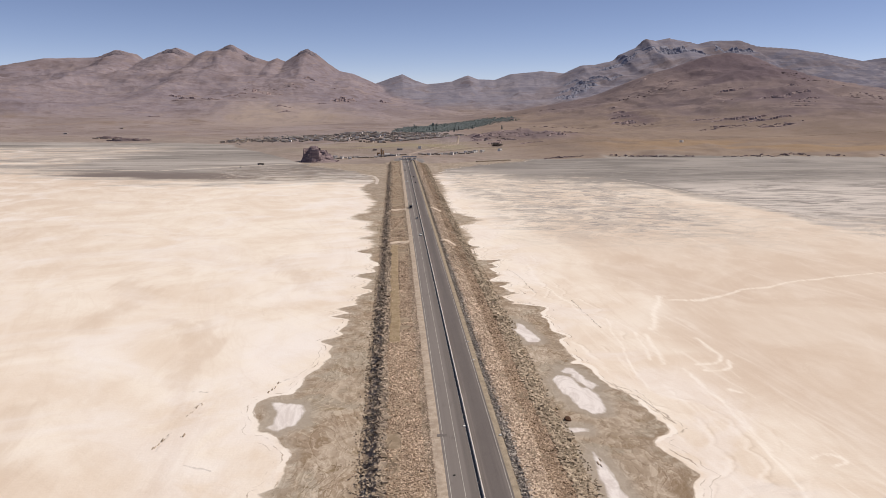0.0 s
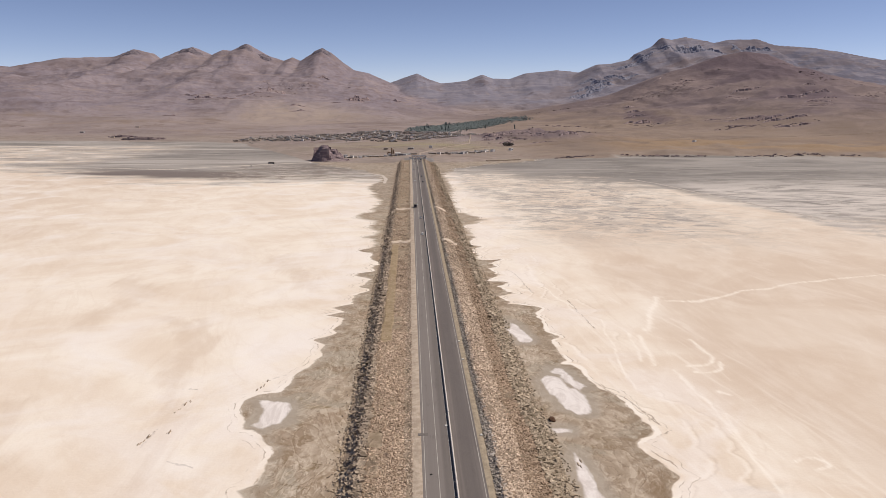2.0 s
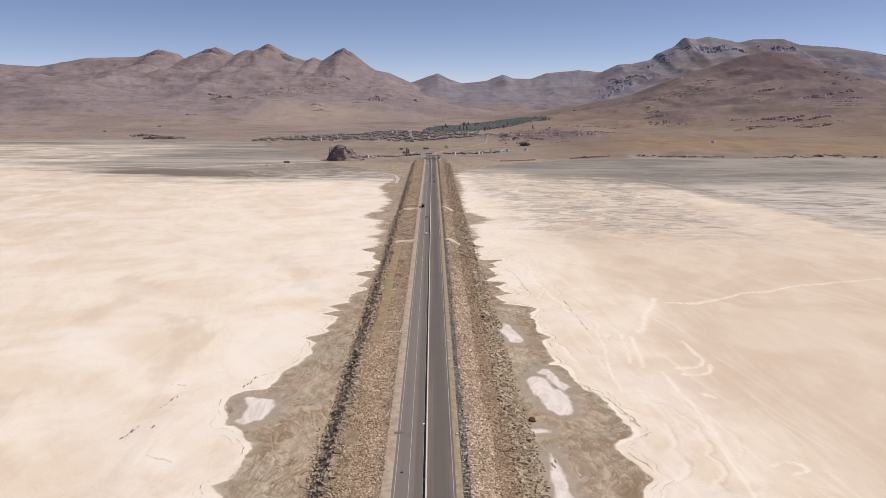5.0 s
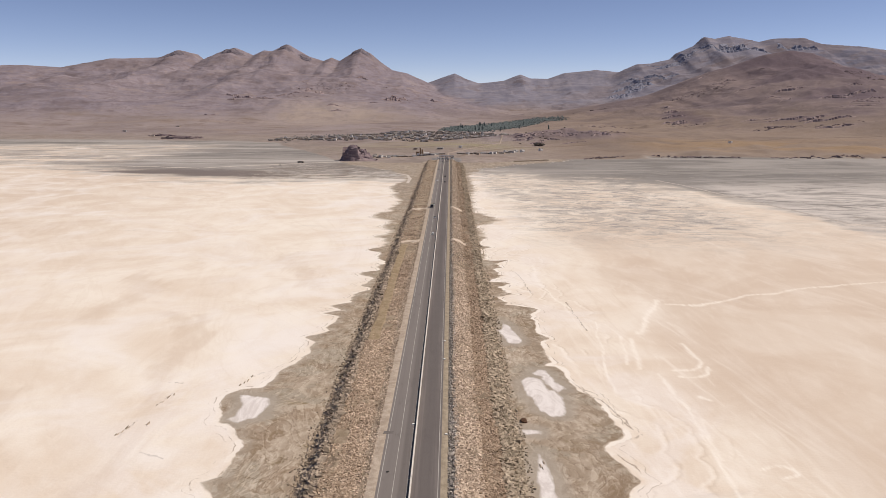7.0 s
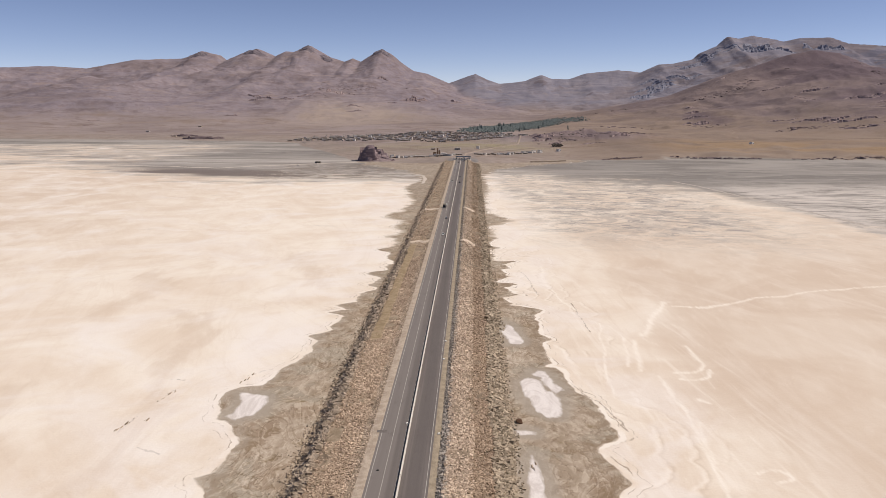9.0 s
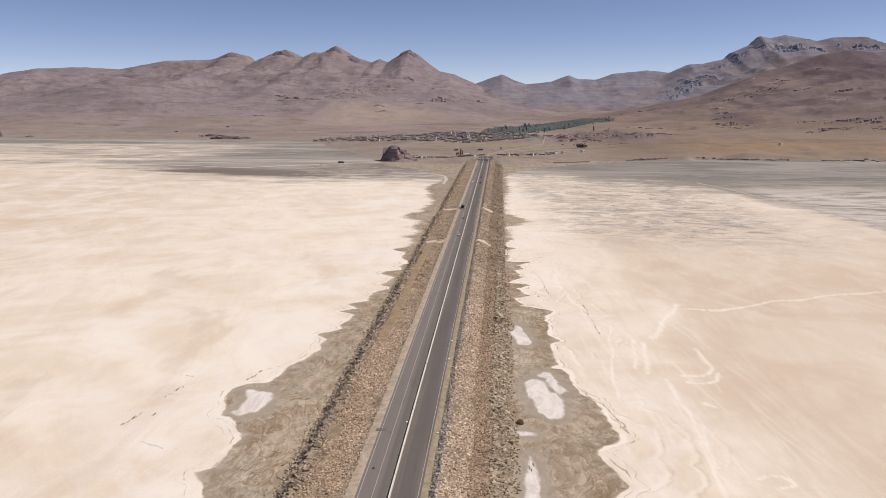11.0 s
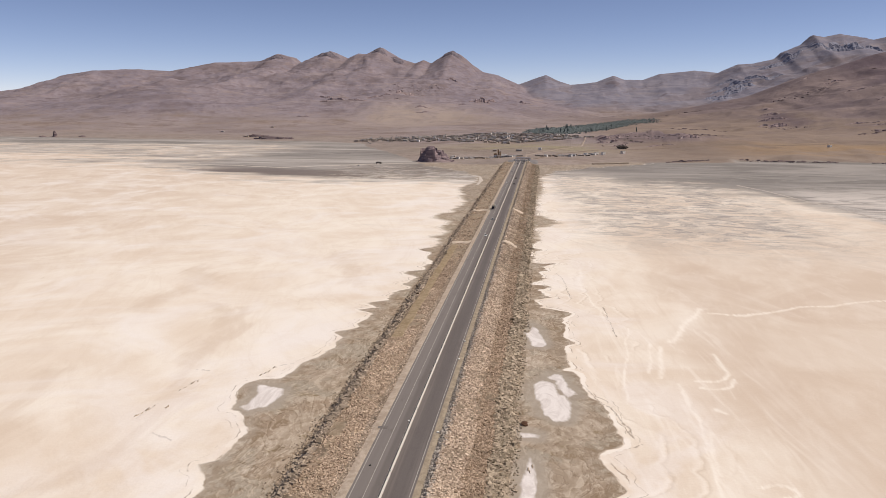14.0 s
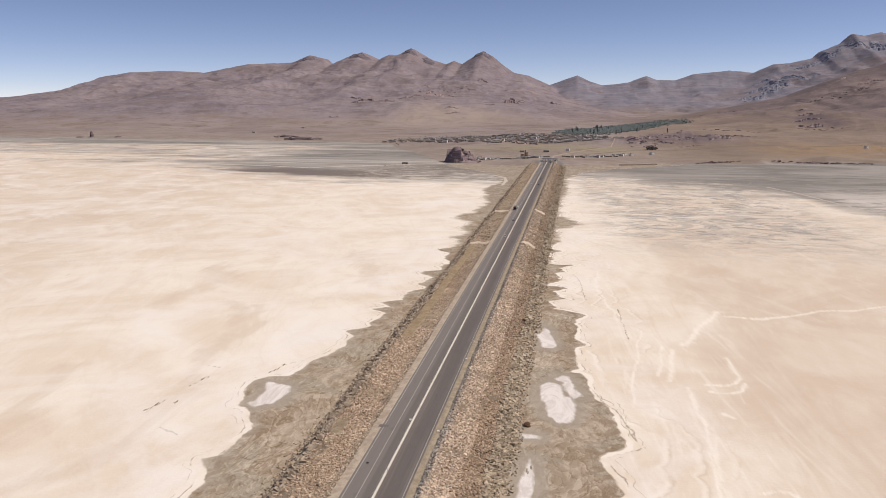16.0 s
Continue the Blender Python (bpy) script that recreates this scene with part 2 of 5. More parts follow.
    mud_edge = n.math("ADD", n.field("mud"), n.math("MULTIPLY", n.math("SUBTRACT", lap, 0.5), n.math("ADD", n.ramp(here.outputs[1], 300, 420, 2.0, 9.0), n.ramp(here.outputs[1], 880, 1080, 0, 60))))
    bands = n.math("FRACT", n.math("ADD", n.math("MULTIPLY", mud_edge, 0.30), n.math("MULTIPLY", m_a, 3.2)))
    thread = n.math("MULTIPLY", n.ramp(bands, 0.0, 0.10), n.ramp(bands, 0.30, 0.14))
    mud = n.mix(n.math("MULTIPLY", thread, n.ramp(m_b, 0.42, 0.54, 0, 0.6)), mud, (0.53, 0.44, 0.345))
    mud = n.mix(n.math("MULTIPLY", n.ramp(bands, 0.88, 0.99), n.ramp(m_b, 0.58, 0.46, 0, 0.75)), mud, (0.185, 0.132, 0.09))
    swirl = n.math("FRACT", n.math("MULTIPLY", n.noise(0.04, 5, 0.5, 1.6, n.tilted(1.0, 2.0, 1.0, 0, 8)), 13.0))
    mud = n.mix(n.math("MULTIPLY", n.math("MULTIPLY", n.ramp(swirl, 0.0, 0.12), n.ramp(swirl, 0.42, 0.16)), n.ramp(m_a, 0.42, 0.54, 0, 0.4)), mud, (0.52, 0.435, 0.345))
    mud = n.mix(n.math("MULTIPLY", n.math("MULTIPLY", n.ramp(swirl, 0.70, 0.92), n.ramp(swirl, 1.0, 0.94)), n.ramp(brown, 0.44, 0.54, 0.1, 0.6)), mud, (0.21, 0.147, 0.088))
    lip = n.math("MULTIPLY", n.ramp(mud_edge, 9.0, 1.0), n.ramp(n.noise(0.09, 8, 0.7, 1.8), 0.44, 0.56, 0, 0.85))
    mud = n.mix(lip, mud, (0.215, 0.148, 0.09))
    pan = n.math("ADD", n.field("pan"), n.math("MULTIPLY", n.math("SUBTRACT", n.noise(0.13, 8, 0.66, 1.2, n.tilted(1.0, 2.2, 1.0, 0, 14)), 0.5), 1.3))
    mud = n.mix(n.ramp(pan, -1.9, -0.4, 0, 0.8), mud, n.mix(m_b, (0.30, 0.252, 0.202), (0.41, 0.355, 0.295)))
    mud = n.mix(n.ramp(pan, -0.18, 0.26), mud, n.mix(n.ramp(m_b, 0.40, 0.60), (0.62, 0.56, 0.525), (0.74, 0.685, 0.65)))
    skirt = n.math("MULTIPLY", n.ramp(here.outputs[0], 10, -20, 0.25, 0.6), n.math("MULTIPLY", n.ramp(n.math("ADD", mud_edge, n.math("MULTIPLY", m_b, 6.0)), 9.5, 2.5), n.ramp(m_a, 0.34, 0.52)))
    mud = n.mix(skirt, mud, n.mix(n.ramp(bands, 0.2, 0.8), (0.41, 0.355, 0.295), (0.50, 0.43, 0.355)))
    soft = n.ramp(n.math("MULTIPLY", mud_edge, n.ramp(here.outputs[1], 330, 560, 1.0, 0.07)), -0.35, 0.45)
    base = n.mix(soft, base, mud)
    crust = n.math("ADD", mud_edge, n.math("MULTIPLY", n.math("SUBTRACT", n.noise(0.16, 5, 0.6), 0.5), 3.2))
    rim = n.math("MULTIPLY", n.ramp(crust, -2.5, -1.9), n.ramp(mud_edge, -0.1, -0.5))
    base = n.mix(n.math("MULTIPLY", rim, n.math("MULTIPLY", n.ramp(n.noise(0.045, 3), 0.42, 0.54, 0.0, 0.75), n.ramp(here.outputs[0], -10, 20, 0.6, 1.0))), base, (0.83, 0.765, 0.69))
    for low, top, gate in ((-2.75, -2.1, 0.8), (-4.6, -4.15, 0.5), (-0.5, 0.35, 0.7)):
        middle = (low + top) / 2
        crack = n.math("MULTIPLY", n.ramp(crust, low, middle), n.ramp(crust, top, middle))
        base = n.mix(n.math("MULTIPLY", crack, n.math("MULTIPLY", n.ramp(n.noise(0.07 - low * 0.01, 4), 0.47, 0.57, 0, gate), n.ramp(here.outputs[0], -10, 20, 1.0, 1.0))), base, (0.29, 0.215, 0.155))
    # dry land: ochre plains, mauve rock higher up, its blue tint standing for haze
    e_a = n.noise(0.004, 8, 0.62, 0.8)
    rubble = n.noise(0.009, 9, 0.7, 0.8)
    earth = n.mix(n.ramp(e_a, 0.36, 0.64), (0.243, 0.194, 0.184), (0.313, 0.255, 0.238))
    earth = n.mix(n.ramp(n.noise(0.012, 7, 0.65, 0.6, n.stretch((0.35, 1, 1))), 0.54, 0.7), earth, (0.205, 0.15, 0.112))
    earth = n.mix(n.ramp(n.noise(0.006, 5, 0.6, 0.4, n.stretch((0.4, 1, 1), 8)), 0.56, 0.66, 0, 0.3), earth, (0.28, 0.20, 0.135))
    earth = n.mix(n.ramp(n.field("land"), 420, 60, 0, 0.75), earth, n.mix(n.ramp(rubble, 0.44, 0.56), (0.255, 0.207, 0.175), (0.34, 0.28, 0.24)))
    earth = n.mix(n.math("MULTIPLY", n.field("crop"), n.ramp(n.noise(0.02, 6, 0.6, 0.8, n.stretch((0.3, 1, 1), 6)), 0.36, 0.56)), earth, (0.285, 0.243, 0.155))
    rock = n.mix(n.ramp(n.noise(0.004, 9, 0.66, 0.6), 0.36, 0.66), (0.204, 0.171, 0.194), (0.258, 0.214, 0.228))
    rock = n.mix(n.ramp(n.noise(0.02, 6, 0.7, 0.3), 0.50, 0.58, 0, 0.45), rock, (0.175, 0.13, 0.13))
    ledge = n.noise(0.012, 10, 0.72, 0.5, n.stretch((0.5, 0.5, 4.0), 12))
    rock = n.mix(n.ramp(ledge, 0.53, 0.60, 0, 0.55), rock, (0.15, 0.112, 0.112))
    rock = n.mix(n.ramp(ledge, 0.46, 0.38, 0, 0.5), rock, (0.29, 0.22, 0.19))
    rock = n.mix(n.ramp(n.noise(0.06, 9, 0.78, 0.4, n.stretch((0.7, 0.7, 2.0))), 0.50, 0.60, 0, 0.4), rock, (0.30, 0.245, 0.25))
    # far range and mesa: haze painted in as blue-grey, darker to the east
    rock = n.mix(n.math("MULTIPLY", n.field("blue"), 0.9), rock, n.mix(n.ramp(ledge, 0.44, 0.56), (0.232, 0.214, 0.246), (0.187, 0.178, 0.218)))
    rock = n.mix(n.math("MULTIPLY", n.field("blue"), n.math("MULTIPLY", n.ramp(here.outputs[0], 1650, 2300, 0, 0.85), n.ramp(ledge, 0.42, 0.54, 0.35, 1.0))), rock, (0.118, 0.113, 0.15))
    earth = n.mix(n.ramp(rubble, 0.53, 0.60, 0, 0.5), earth, (0.185, 0.132, 0.105))
    earth = n.mix(n.ramp(n.noise(0.05, 9, 0.75, 0.4, n.stretch((0.5, 1, 1))), 0.53, 0.62, 0, 0.45), earth, (0.17, 0.12, 0.09))
    rock = n.mix(n.field("dome"), rock, n.mix(n.ramp(n.noise(0.005, 8, 0.66, 0.6), 0.38, 0.62), (0.162, 0.124, 0.128), (0.232, 0.176, 0.165)))
    earth = n.mix(n.math("MULTIPLY", n.field("dome"), 0.75), earth, n.mix(n.ramp(e_a, 0.4, 0.62), (0.198, 0.144, 0.108), (0.262, 0.193, 0.14)))
    rock = n.mix(n.math("MULTIPLY", n.field("dome"), n.ramp(ledge, 0.525, 0.58, 0, 0.7)), rock, (0.125, 0.094, 0.096))
    high = n.math("ADD", n.field("high"), n.math("MULTIPLY", n.math("SUBTRACT", e_a, 0.5), 1.5))
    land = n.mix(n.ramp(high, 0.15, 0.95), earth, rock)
    land = n.mix(n.math("MULTIPLY", n.field("ochre"), n.ramp(n.noise(0.008, 6, 0.6, 0.8, n.stretch((0.3, 1, 1), 6)), 0.42, 0.56, 0.1, 0.8)), land, (0.30, 0.205, 0.125))
    strata = n.noise(0.006, 8, 0.62, 0.5, n.tilted(7.0, 2.5, 1.0, 14, 0))
    hill = n.ramp(n.field("land"), 500, 1100)
    land = n.mix(n.math("MULTIPLY", hill, n.ramp(strata, 0.53, 0.60, 0, 0.4)), land, (0.165, 0.125, 0.12))
    land = n.mix(n.math("MULTIPLY", hill, n.ramp(strata, 0.45, 0.38, 0, 0.2)), land, (0.325, 0.26, 0.225))
    seam = n.noise(0.02, 9, 0.68, 0.6, n.tilted(6.0, 2.0, 1.0, 16, 0))
    land = n.mix(n.math("MULTIPLY", hill, n.ramp(seam, 0.56, 0.63, 0, 0.55)), land, (0.14, 0.105, 0.104))
    land = n.mix(n.math("MULTIPLY", hill, n.ramp(seam, 0.42, 0.34, 0, 0.3)), land, (0.325, 0.26, 0.23))
    land = n.mix(n.math("MULTIPLY", n.field("talus"), n.ramp(rubble, 0.40, 0.56, 0.5, 0.95)), land, (0.355, 0.283, 0.237))
    stain = n.math("ADD", n.field("purple"), n.math("MULTIPLY", n.math("SUBTRACT", n.noise(0.004, 6, 0.6, 0.6), 0.5), 1.6))
    land = n.mix(n.ramp(stain, 0.2, 0.8, 0, 0.85), land, (0.118, 0.086, 0.10))
    # darker the steeper the ground is
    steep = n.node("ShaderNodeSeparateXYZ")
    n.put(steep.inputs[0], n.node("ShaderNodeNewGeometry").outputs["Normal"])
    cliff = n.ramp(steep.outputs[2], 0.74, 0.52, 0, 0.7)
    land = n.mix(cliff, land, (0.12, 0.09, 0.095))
    land_edge = n.math("ADD", n.field("land"), n.math("MULTIPLY", n.math("SUBTRACT", n.noise(0.03, 6, 0.6), 0.5), 30.0))
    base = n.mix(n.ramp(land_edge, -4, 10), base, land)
    relief = n.math("ADD", n.math("MULTIPLY", m_a, 0.6), n.noise(0.9, 4, 0.6))
    crag = n.math("MULTIPLY", n.ramp(n.field("land"), 20, 200), n.math("ADD", n.math("MULTIPLY", n.noise(0.018, 12, 0.74), 55.0), n.math("MULTIPLY", ledge, 18.0)))
    n.bump(n.math("ADD", relief, crag), 0.30, 0.3)
    return n.colour(base)


def stone_material(name, low, high, dark=0.0):
    """Rough quarry stone; each piece has its own tone."""
    n = Nodes(name, 0.95, gloss=0.15)
    n.own_tone = n.math("FRACT", n.math("ADD", n.own(), n.island()))
    tone = n.mix(n.own_tone, low, high)
    tone = n.mix(n.ramp(n.noise(0.06, 4), 0.4, 0.65, 0, 0.3), tone, tuple(c * 0.75 for c in low))
    tone = n.mix(n.ramp(n.noise(3.0, 5, 0.7), 0.48, 0.62, 0, 0.35), tone, tuple(c * 0.7 for c in low))
    n.bump(n.noise(5.0, 4), 0.4, 0.06)
    return n.colour(tone)


def asphalt_material():
    n = Nodes("worn_asphalt", 0.88, gloss=0.3)
    along = n.noise(1.0, 5, 0.6, 0.2, n.stretch((0.9, 0.012, 1)))
    base = n.mix(n.ramp(along, 0.35, 0.65), (0.118, 0.10, 0.094), (0.17, 0.146, 0.135))
    base = n.mix(n.ramp(n.noise(0.04, 4), 0.5, 0.7, 0, 0.4), base, (0.112, 0.093, 0.088))
    here = n.node("ShaderNodeSeparateXYZ")
    n.put(here.inputs[0], n.where)
    base = n.mix(n.ramp(here.outputs[0], 0.1, -0.1, 0, 0.6), base, (0.22, 0.193, 0.175))      # the older, paler carriageway
    wheel = n.math("ADD", n.math("MULTIPLY", n.ramp(here.outputs[0], -3.7, -2.7), n.ramp(here.outputs[0], -0.5, -1.1)), n.math("MULTIPLY", n.ramp(here.outputs[0], 1.4, 2.8), n.ramp(here.outputs[0], 6.2, 4.8)))
    base = n.mix(n.math("MULTIPLY", wheel, n.ramp(along, 0.3, 0.7, 0.25, 0.65)), base, (0.092, 0.078, 0.074))
    base = n.mix(n.ramp(n.noise(0.5, 6, 0.7, 0.5, n.stretch((1.0, 0.25, 1))), 0.55, 0.68, 0, 0.35), base, (0.095, 0.08, 0.074))
    base = n.mix(n.ramp(n.noise(9.0, 4), 0.4, 0.7, 0, 0.25), base, (0.21, 0.19, 0.17))
    n.bump(n.noise(25.0, 3), 0.2, 0.02)
    return n.colour(base)


def gravel_material(name, low, high):
    n = Nodes(name, 0.95, gloss=0.1)
    tone = n.mix(n.ramp(n.noise(0.35, 6, 0.65), 0.35, 0.65), low, high)
    tone = n.mix(n.ramp(n.noise(4.0, 4), 0.5, 0.75, 0, 0.5), tone, tuple(c * 0.6 for c in low))
    n.bump(n.cells(2.2).outputs["Distance"], 0.5, 0.15)
    return n.colour(tone)


GROUND = ground_material()
ASPHALT = asphalt_material()
PAINT = plain("road_paint", (0.46, 0.43, 0.39), 0.7, 0, 0.2, 0.6)
CONCRETE = plain("barrier_concrete", (0.66, 0.60, 0.53), 0.85, 0, 0.16, 0.4)
SHOULDER = gravel_material("gravel_shoulder", (0.40, 0.318, 0.245), (0.54, 0.445, 0.352))
# embankment fill, its colour darkened to stand for shade between the stones
GAP_SHADE_FILL = gravel_material("gap_shaded_fill", (0.15, 0.112, 0.08), (0.25, 0.193, 0.142))
SAND = gravel_material("sandy_berm_top", (0.27, 0.20, 0.122), (0.35, 0.268, 0.178))
STONE = stone_material("tan_riprap", (0.27, 0.19, 0.13), (0.69, 0.535, 0.40))
PALE = stone_material("pale_riprap", (0.29, 0.216, 0.158), (0.73, 0.585, 0.455))
BROWN_STONE = stone_material("brown_riprap", (0.22, 0.152, 0.103), (0.55, 0.42, 0.308))
BASALT = stone_material("dark_riprap", (0.195, 0.15, 0.11), (0.55, 0.44, 0.335))

SHOULDER_SAND = gravel_material("yellow_sand_shoulder", (0.25, 0.203, 0.15), (0.345, 0.287, 0.218))
DIRT = gravel_material("dirt_track", (0.30, 0.24, 0.195), (0.38, 0.31, 0.255))
DIRT_DARK = gravel_material("brown_dirt", (0.17, 0.125, 0.095), (0.26, 0.20, 0.155))
PALE_GRAVEL = gravel_material("pale_gravel", (0.50, 0.40, 0.31), (0.62, 0.52, 0.42))
SALT_TRACK = gravel_material("salt_track", (0.50, 0.43, 0.37), (0.60, 0.53, 0.46))
GREY_STONE = stone_material("grey_riprap", (0.235, 0.20, 0.168), (0.60, 0.525, 0.45))
GREEN_STONE = stone_material("grey_green_riprap", (0.20, 0.158, 0.112), (0.54, 0.438, 0.328))
RUST_ROCK = stone_material("rusty_rock", (0.10, 0.055, 0.035), (0.17, 0.095, 0.06))
ASPHALT_PALE = plain("pale_asphalt", (0.20, 0.18, 0.17), 0.9, 0, 0.2, 0.1)
REFLECTOR = plain("amber_reflector", (0.45, 0.28, 0.10), 0.4)
CAR_WHITE = plain("white_car_paint", (0.72, 0.72, 0.70), 0.3, 0, 0.04)
CAR_DARK = plain("dark_car_paint", (0.05, 0.05, 0.06), 0.3, 0, 0.1)
CAR_SILVER = plain("silver_car_paint", (0.42, 0.42, 0.43), 0.35, 0.5, 0.06)
CAR_GLASS = plain("tinted_glass", (0.02, 0.024, 0.03), 0.12, 0, 0.1)
LAMP_GLASS = plain("lamp_glass", (0.6, 0.6, 0.6), 0.15, 0, 0.05)
TAIL_RED = plain("tail_light_red", (0.35, 0.02, 0.02), 0.3, 0, 0.05)
RUBBER = plain("black_rubber", (0.025, 0.024, 0.023), 0.85)
STEEL = plain("dull_steel", (0.35, 0.35, 0.36), 0.45, 0.8)
CANVAS = plain("dusty_canvas", (0.22, 0.19, 0.15), 0.9)
WHITE_PAINT = plain("white_paint", (0.75, 0.73, 0.69), 0.7, 0, 0.08)
ROOF_BLUE = plain("blue_grey_sheet", (0.09, 0.095, 0.125), 0.6, 0, 0.15)
WALL_TAN = plain("mud_plaster", (0.42, 0.335, 0.255), 0.95, 0, 0.25, 0.2)
WALL_GREY = plain("grey_block_wall", (0.38, 0.355, 0.33), 0.95, 0, 0.25, 0.2)
WALL_WHITE = plain("whitewash", (0.72, 0.68, 0.63), 0.9, 0, 0.15, 0.2)
ROOF = plain("grey_flat_roof", (0.36, 0.325, 0.295), 0.9, 0, 0.4, 0.03)
BRICK = plain("tan_brick", (0.25, 0.155, 0.09), 0.95, 0, 0.2, 0.5)
WOOD = plain("dark_wood", (0.09, 0.06, 0.045), 0.9, 0, 0.2, 1.0)


def rock_material(name, low, high):
    n = Nodes(name, 0.95, gloss=0.1)
    band = n.noise(0.08, 7, 0.65, 0.5, n.stretch((0.4, 0.4, 2.5)))
    tone = n.mix(n.ramp(band, 0.38, 0.64), low, high)
    tone = n.mix(n.ramp(n.noise(0.5, 6, 0.7), 0.5, 0.72, 0, 0.5), tone, (0.25, 0.195, 0.165))
    n.bump(n.noise(0.4, 7, 0.7), 0.6, 1.2)
    return n.colour(tone)


def leaf_material(name, low, high):
    n = Nodes(name, 0.8, gloss=0.2)
    n.bump(n.noise(2.5, 4), 0.6, 0.3)
    return n.colour(n.mix(n.noise(0.3, 5, 0.7), low, high))


yard = Nodes("yard_walls", 0.95, gloss=0.1)
YARD = yard.colour(yard.mix(yard.island(), (0.20, 0.16, 0.13), (0.50, 0.43, 0.36)))
ROCK = rock_material("mauve_rock", (0.15, 0.113, 0.116), (0.25, 0.19, 0.182))
PINNACLE = rock_material("purple_pinnacle", (0.15, 0.113, 0.124), (0.30, 0.228, 0.228))
LEDGE = rock_material("mauve_ledge", (0.25, 0.192, 0.195), (0.35, 0.272, 0.258))
# the blue of distant haze is mixed into this cliff colour
HAZY_BLUFF = rock_material("haze_tinted_bluff", (0.205, 0.212, 0.27), (0.27, 0.262, 0.30))
LEAF = leaf_material("blue_green_leaves", (0.088, 0.107, 0.106), (0.128, 0.147, 0.14))
SCRUB = leaf_material("dark_scrub", (0.07, 0.058, 0.052), (0.11, 0.09, 0.075))
# dark tone for the sheets that stand in for a cast shadow
SHADOW_DARK = plain("shadow_dark", (0.15, 0.13, 0.118), 0.8, 0, 0.3, 1.5)
BANK_TOP = gravel_material("bank_top_gravel", (0.245, 0.187, 0.13), (0.36, 0.282, 0.205))
SLOPE = gravel_material("grey_bank_slope", (0.27, 0.20, 0.145), (0.38, 0.295, 0.22))

# darker concrete for the foot of the barrier
DARK_CONCRETE = plain("dark_concrete", (0.17, 0.145, 0.125), 0.9, 0, 0.3, 0.5)
OLD_DYKE = gravel_material("grey_salt_ridge", (0.40, 0.35, 0.305), (0.50, 0.44, 0.39))
MUD_WALL = gravel_material("dark_mud_wall", (0.12, 0.09, 0.072), (0.19, 0.15, 0.12))
CRAG = rock_material("grey_crag", (0.14, 0.122, 0.14), (0.205, 0.172, 0.185))


# ---- helpers for meshes ----
def part(name, bm, material, parent=None, label="", smooth=False):
    mesh = bpy.data.meshes.new(name)
    bm.to_mesh(mesh)
    bm.free()
    if smooth:
        mesh.polygons.foreach_set("use_smooth", [True] * len(mesh.polygons))
    mesh.materials.append(material)
    ob = new(name, mesh)
    if parent:
        ob.parent = parent
    if label:
        ob["label"] = label
    return ob


def empty(name, m=None):
    ob = new(name)
    ob.empty_display_size = 0.5
    if m:
        ob.matrix_world = m
    return ob


def box(bm, x0, y0, z0, x1, y1, z1, bevel=0.0):
    made = bmesh.ops.create_cube(bm, size=1, matrix=Matrix.Translation(((x0 + x1) / 2, (y0 + y1) / 2, (z0 + z1) / 2))
                                 @ Matrix.Diagonal((x1 - x0, y1 - y0, z1 - z0, 1)))
    if bevel:
        edges = list({e for v in made["verts"] for e in v.link_edges})
        bmesh.ops.bevel(bm, geom=edges, offset=bevel, segments=1, affect="EDGES")
    return made


def mesh_object(name, verts, faces, material, parent=None, smooth=False):
    """One mesh from arrays of corners and faces, all of one number of sides."""
    verts, faces = np.asarray(verts, dtype=np.float32), np.asarray(faces, dtype=np.int32)
    sides = faces.shape[1]
    mesh = bpy.data.meshes.new(name)
    mesh.vertices.add(len(verts))
    mesh.vertices.foreach_set("co", verts.ravel())
    mesh.loops.add(faces.size)
    mesh.loops.foreach_set("vertex_index", faces.ravel())
    mesh.polygons.add(len(faces))
    mesh.polygons.foreach_set("loop_start", np.arange(0, faces.size, sides, dtype=np.int32))
    mesh.polygons.foreach_set("loop_total", np.full(len(faces), sides, dtype=np.int32))
    mesh.polygons.foreach_set("use_smooth", np.full(len(faces), smooth))
    mesh.update(calc_edges=True)
    mesh.materials.append(material)
    ob = new(name, mesh)
    if parent:
        ob.parent = parent
    return ob


def field_on(ob, name, values):
    layer = ob.data.attributes.new(name, "FLOAT", "POINT")
    layer.data.foreach_set("value", np.asarray(values, dtype=np.float32))


LATTICE = np.random.RandomState(5).rand(256, 256)


def value_noise(x, y):
    xi, yi = np.floor(x).astype(int), np.floor(y).astype(int)
    u, v = x - xi, y - yi
    u, v = u * u * u * (u * (6 * u - 15) + 10), v * v * v * (v * (6 * v - 15) + 10)
    a, b = LATTICE[xi & 255, yi & 255], LATTICE[(xi + 1) & 255, yi & 255]
    c, d = LATTICE[xi & 255, (yi + 1) & 255], LATTICE[(xi + 1) & 255, (yi + 1) & 255]
    return (a * (1 - u) + b * u) * (1 - v) + (c * (1 - u) + d * u) * v


def cloudy(x, y, size, octaves=5, rough=0.5):
    """Fractal noise, about -1 to 1, whose largest lumps have the given size in metres."""
    total, weight, amp = 0, 0, 1.0
    for k in range(octaves):
        f = 2.0 ** k / size
        total = total + amp * (2 * value_noise(x * f + 17.3 * k, y * f + 9.1 * k) - 1)
        weight += amp
        amp *= rough
    return total / weight * 1.6


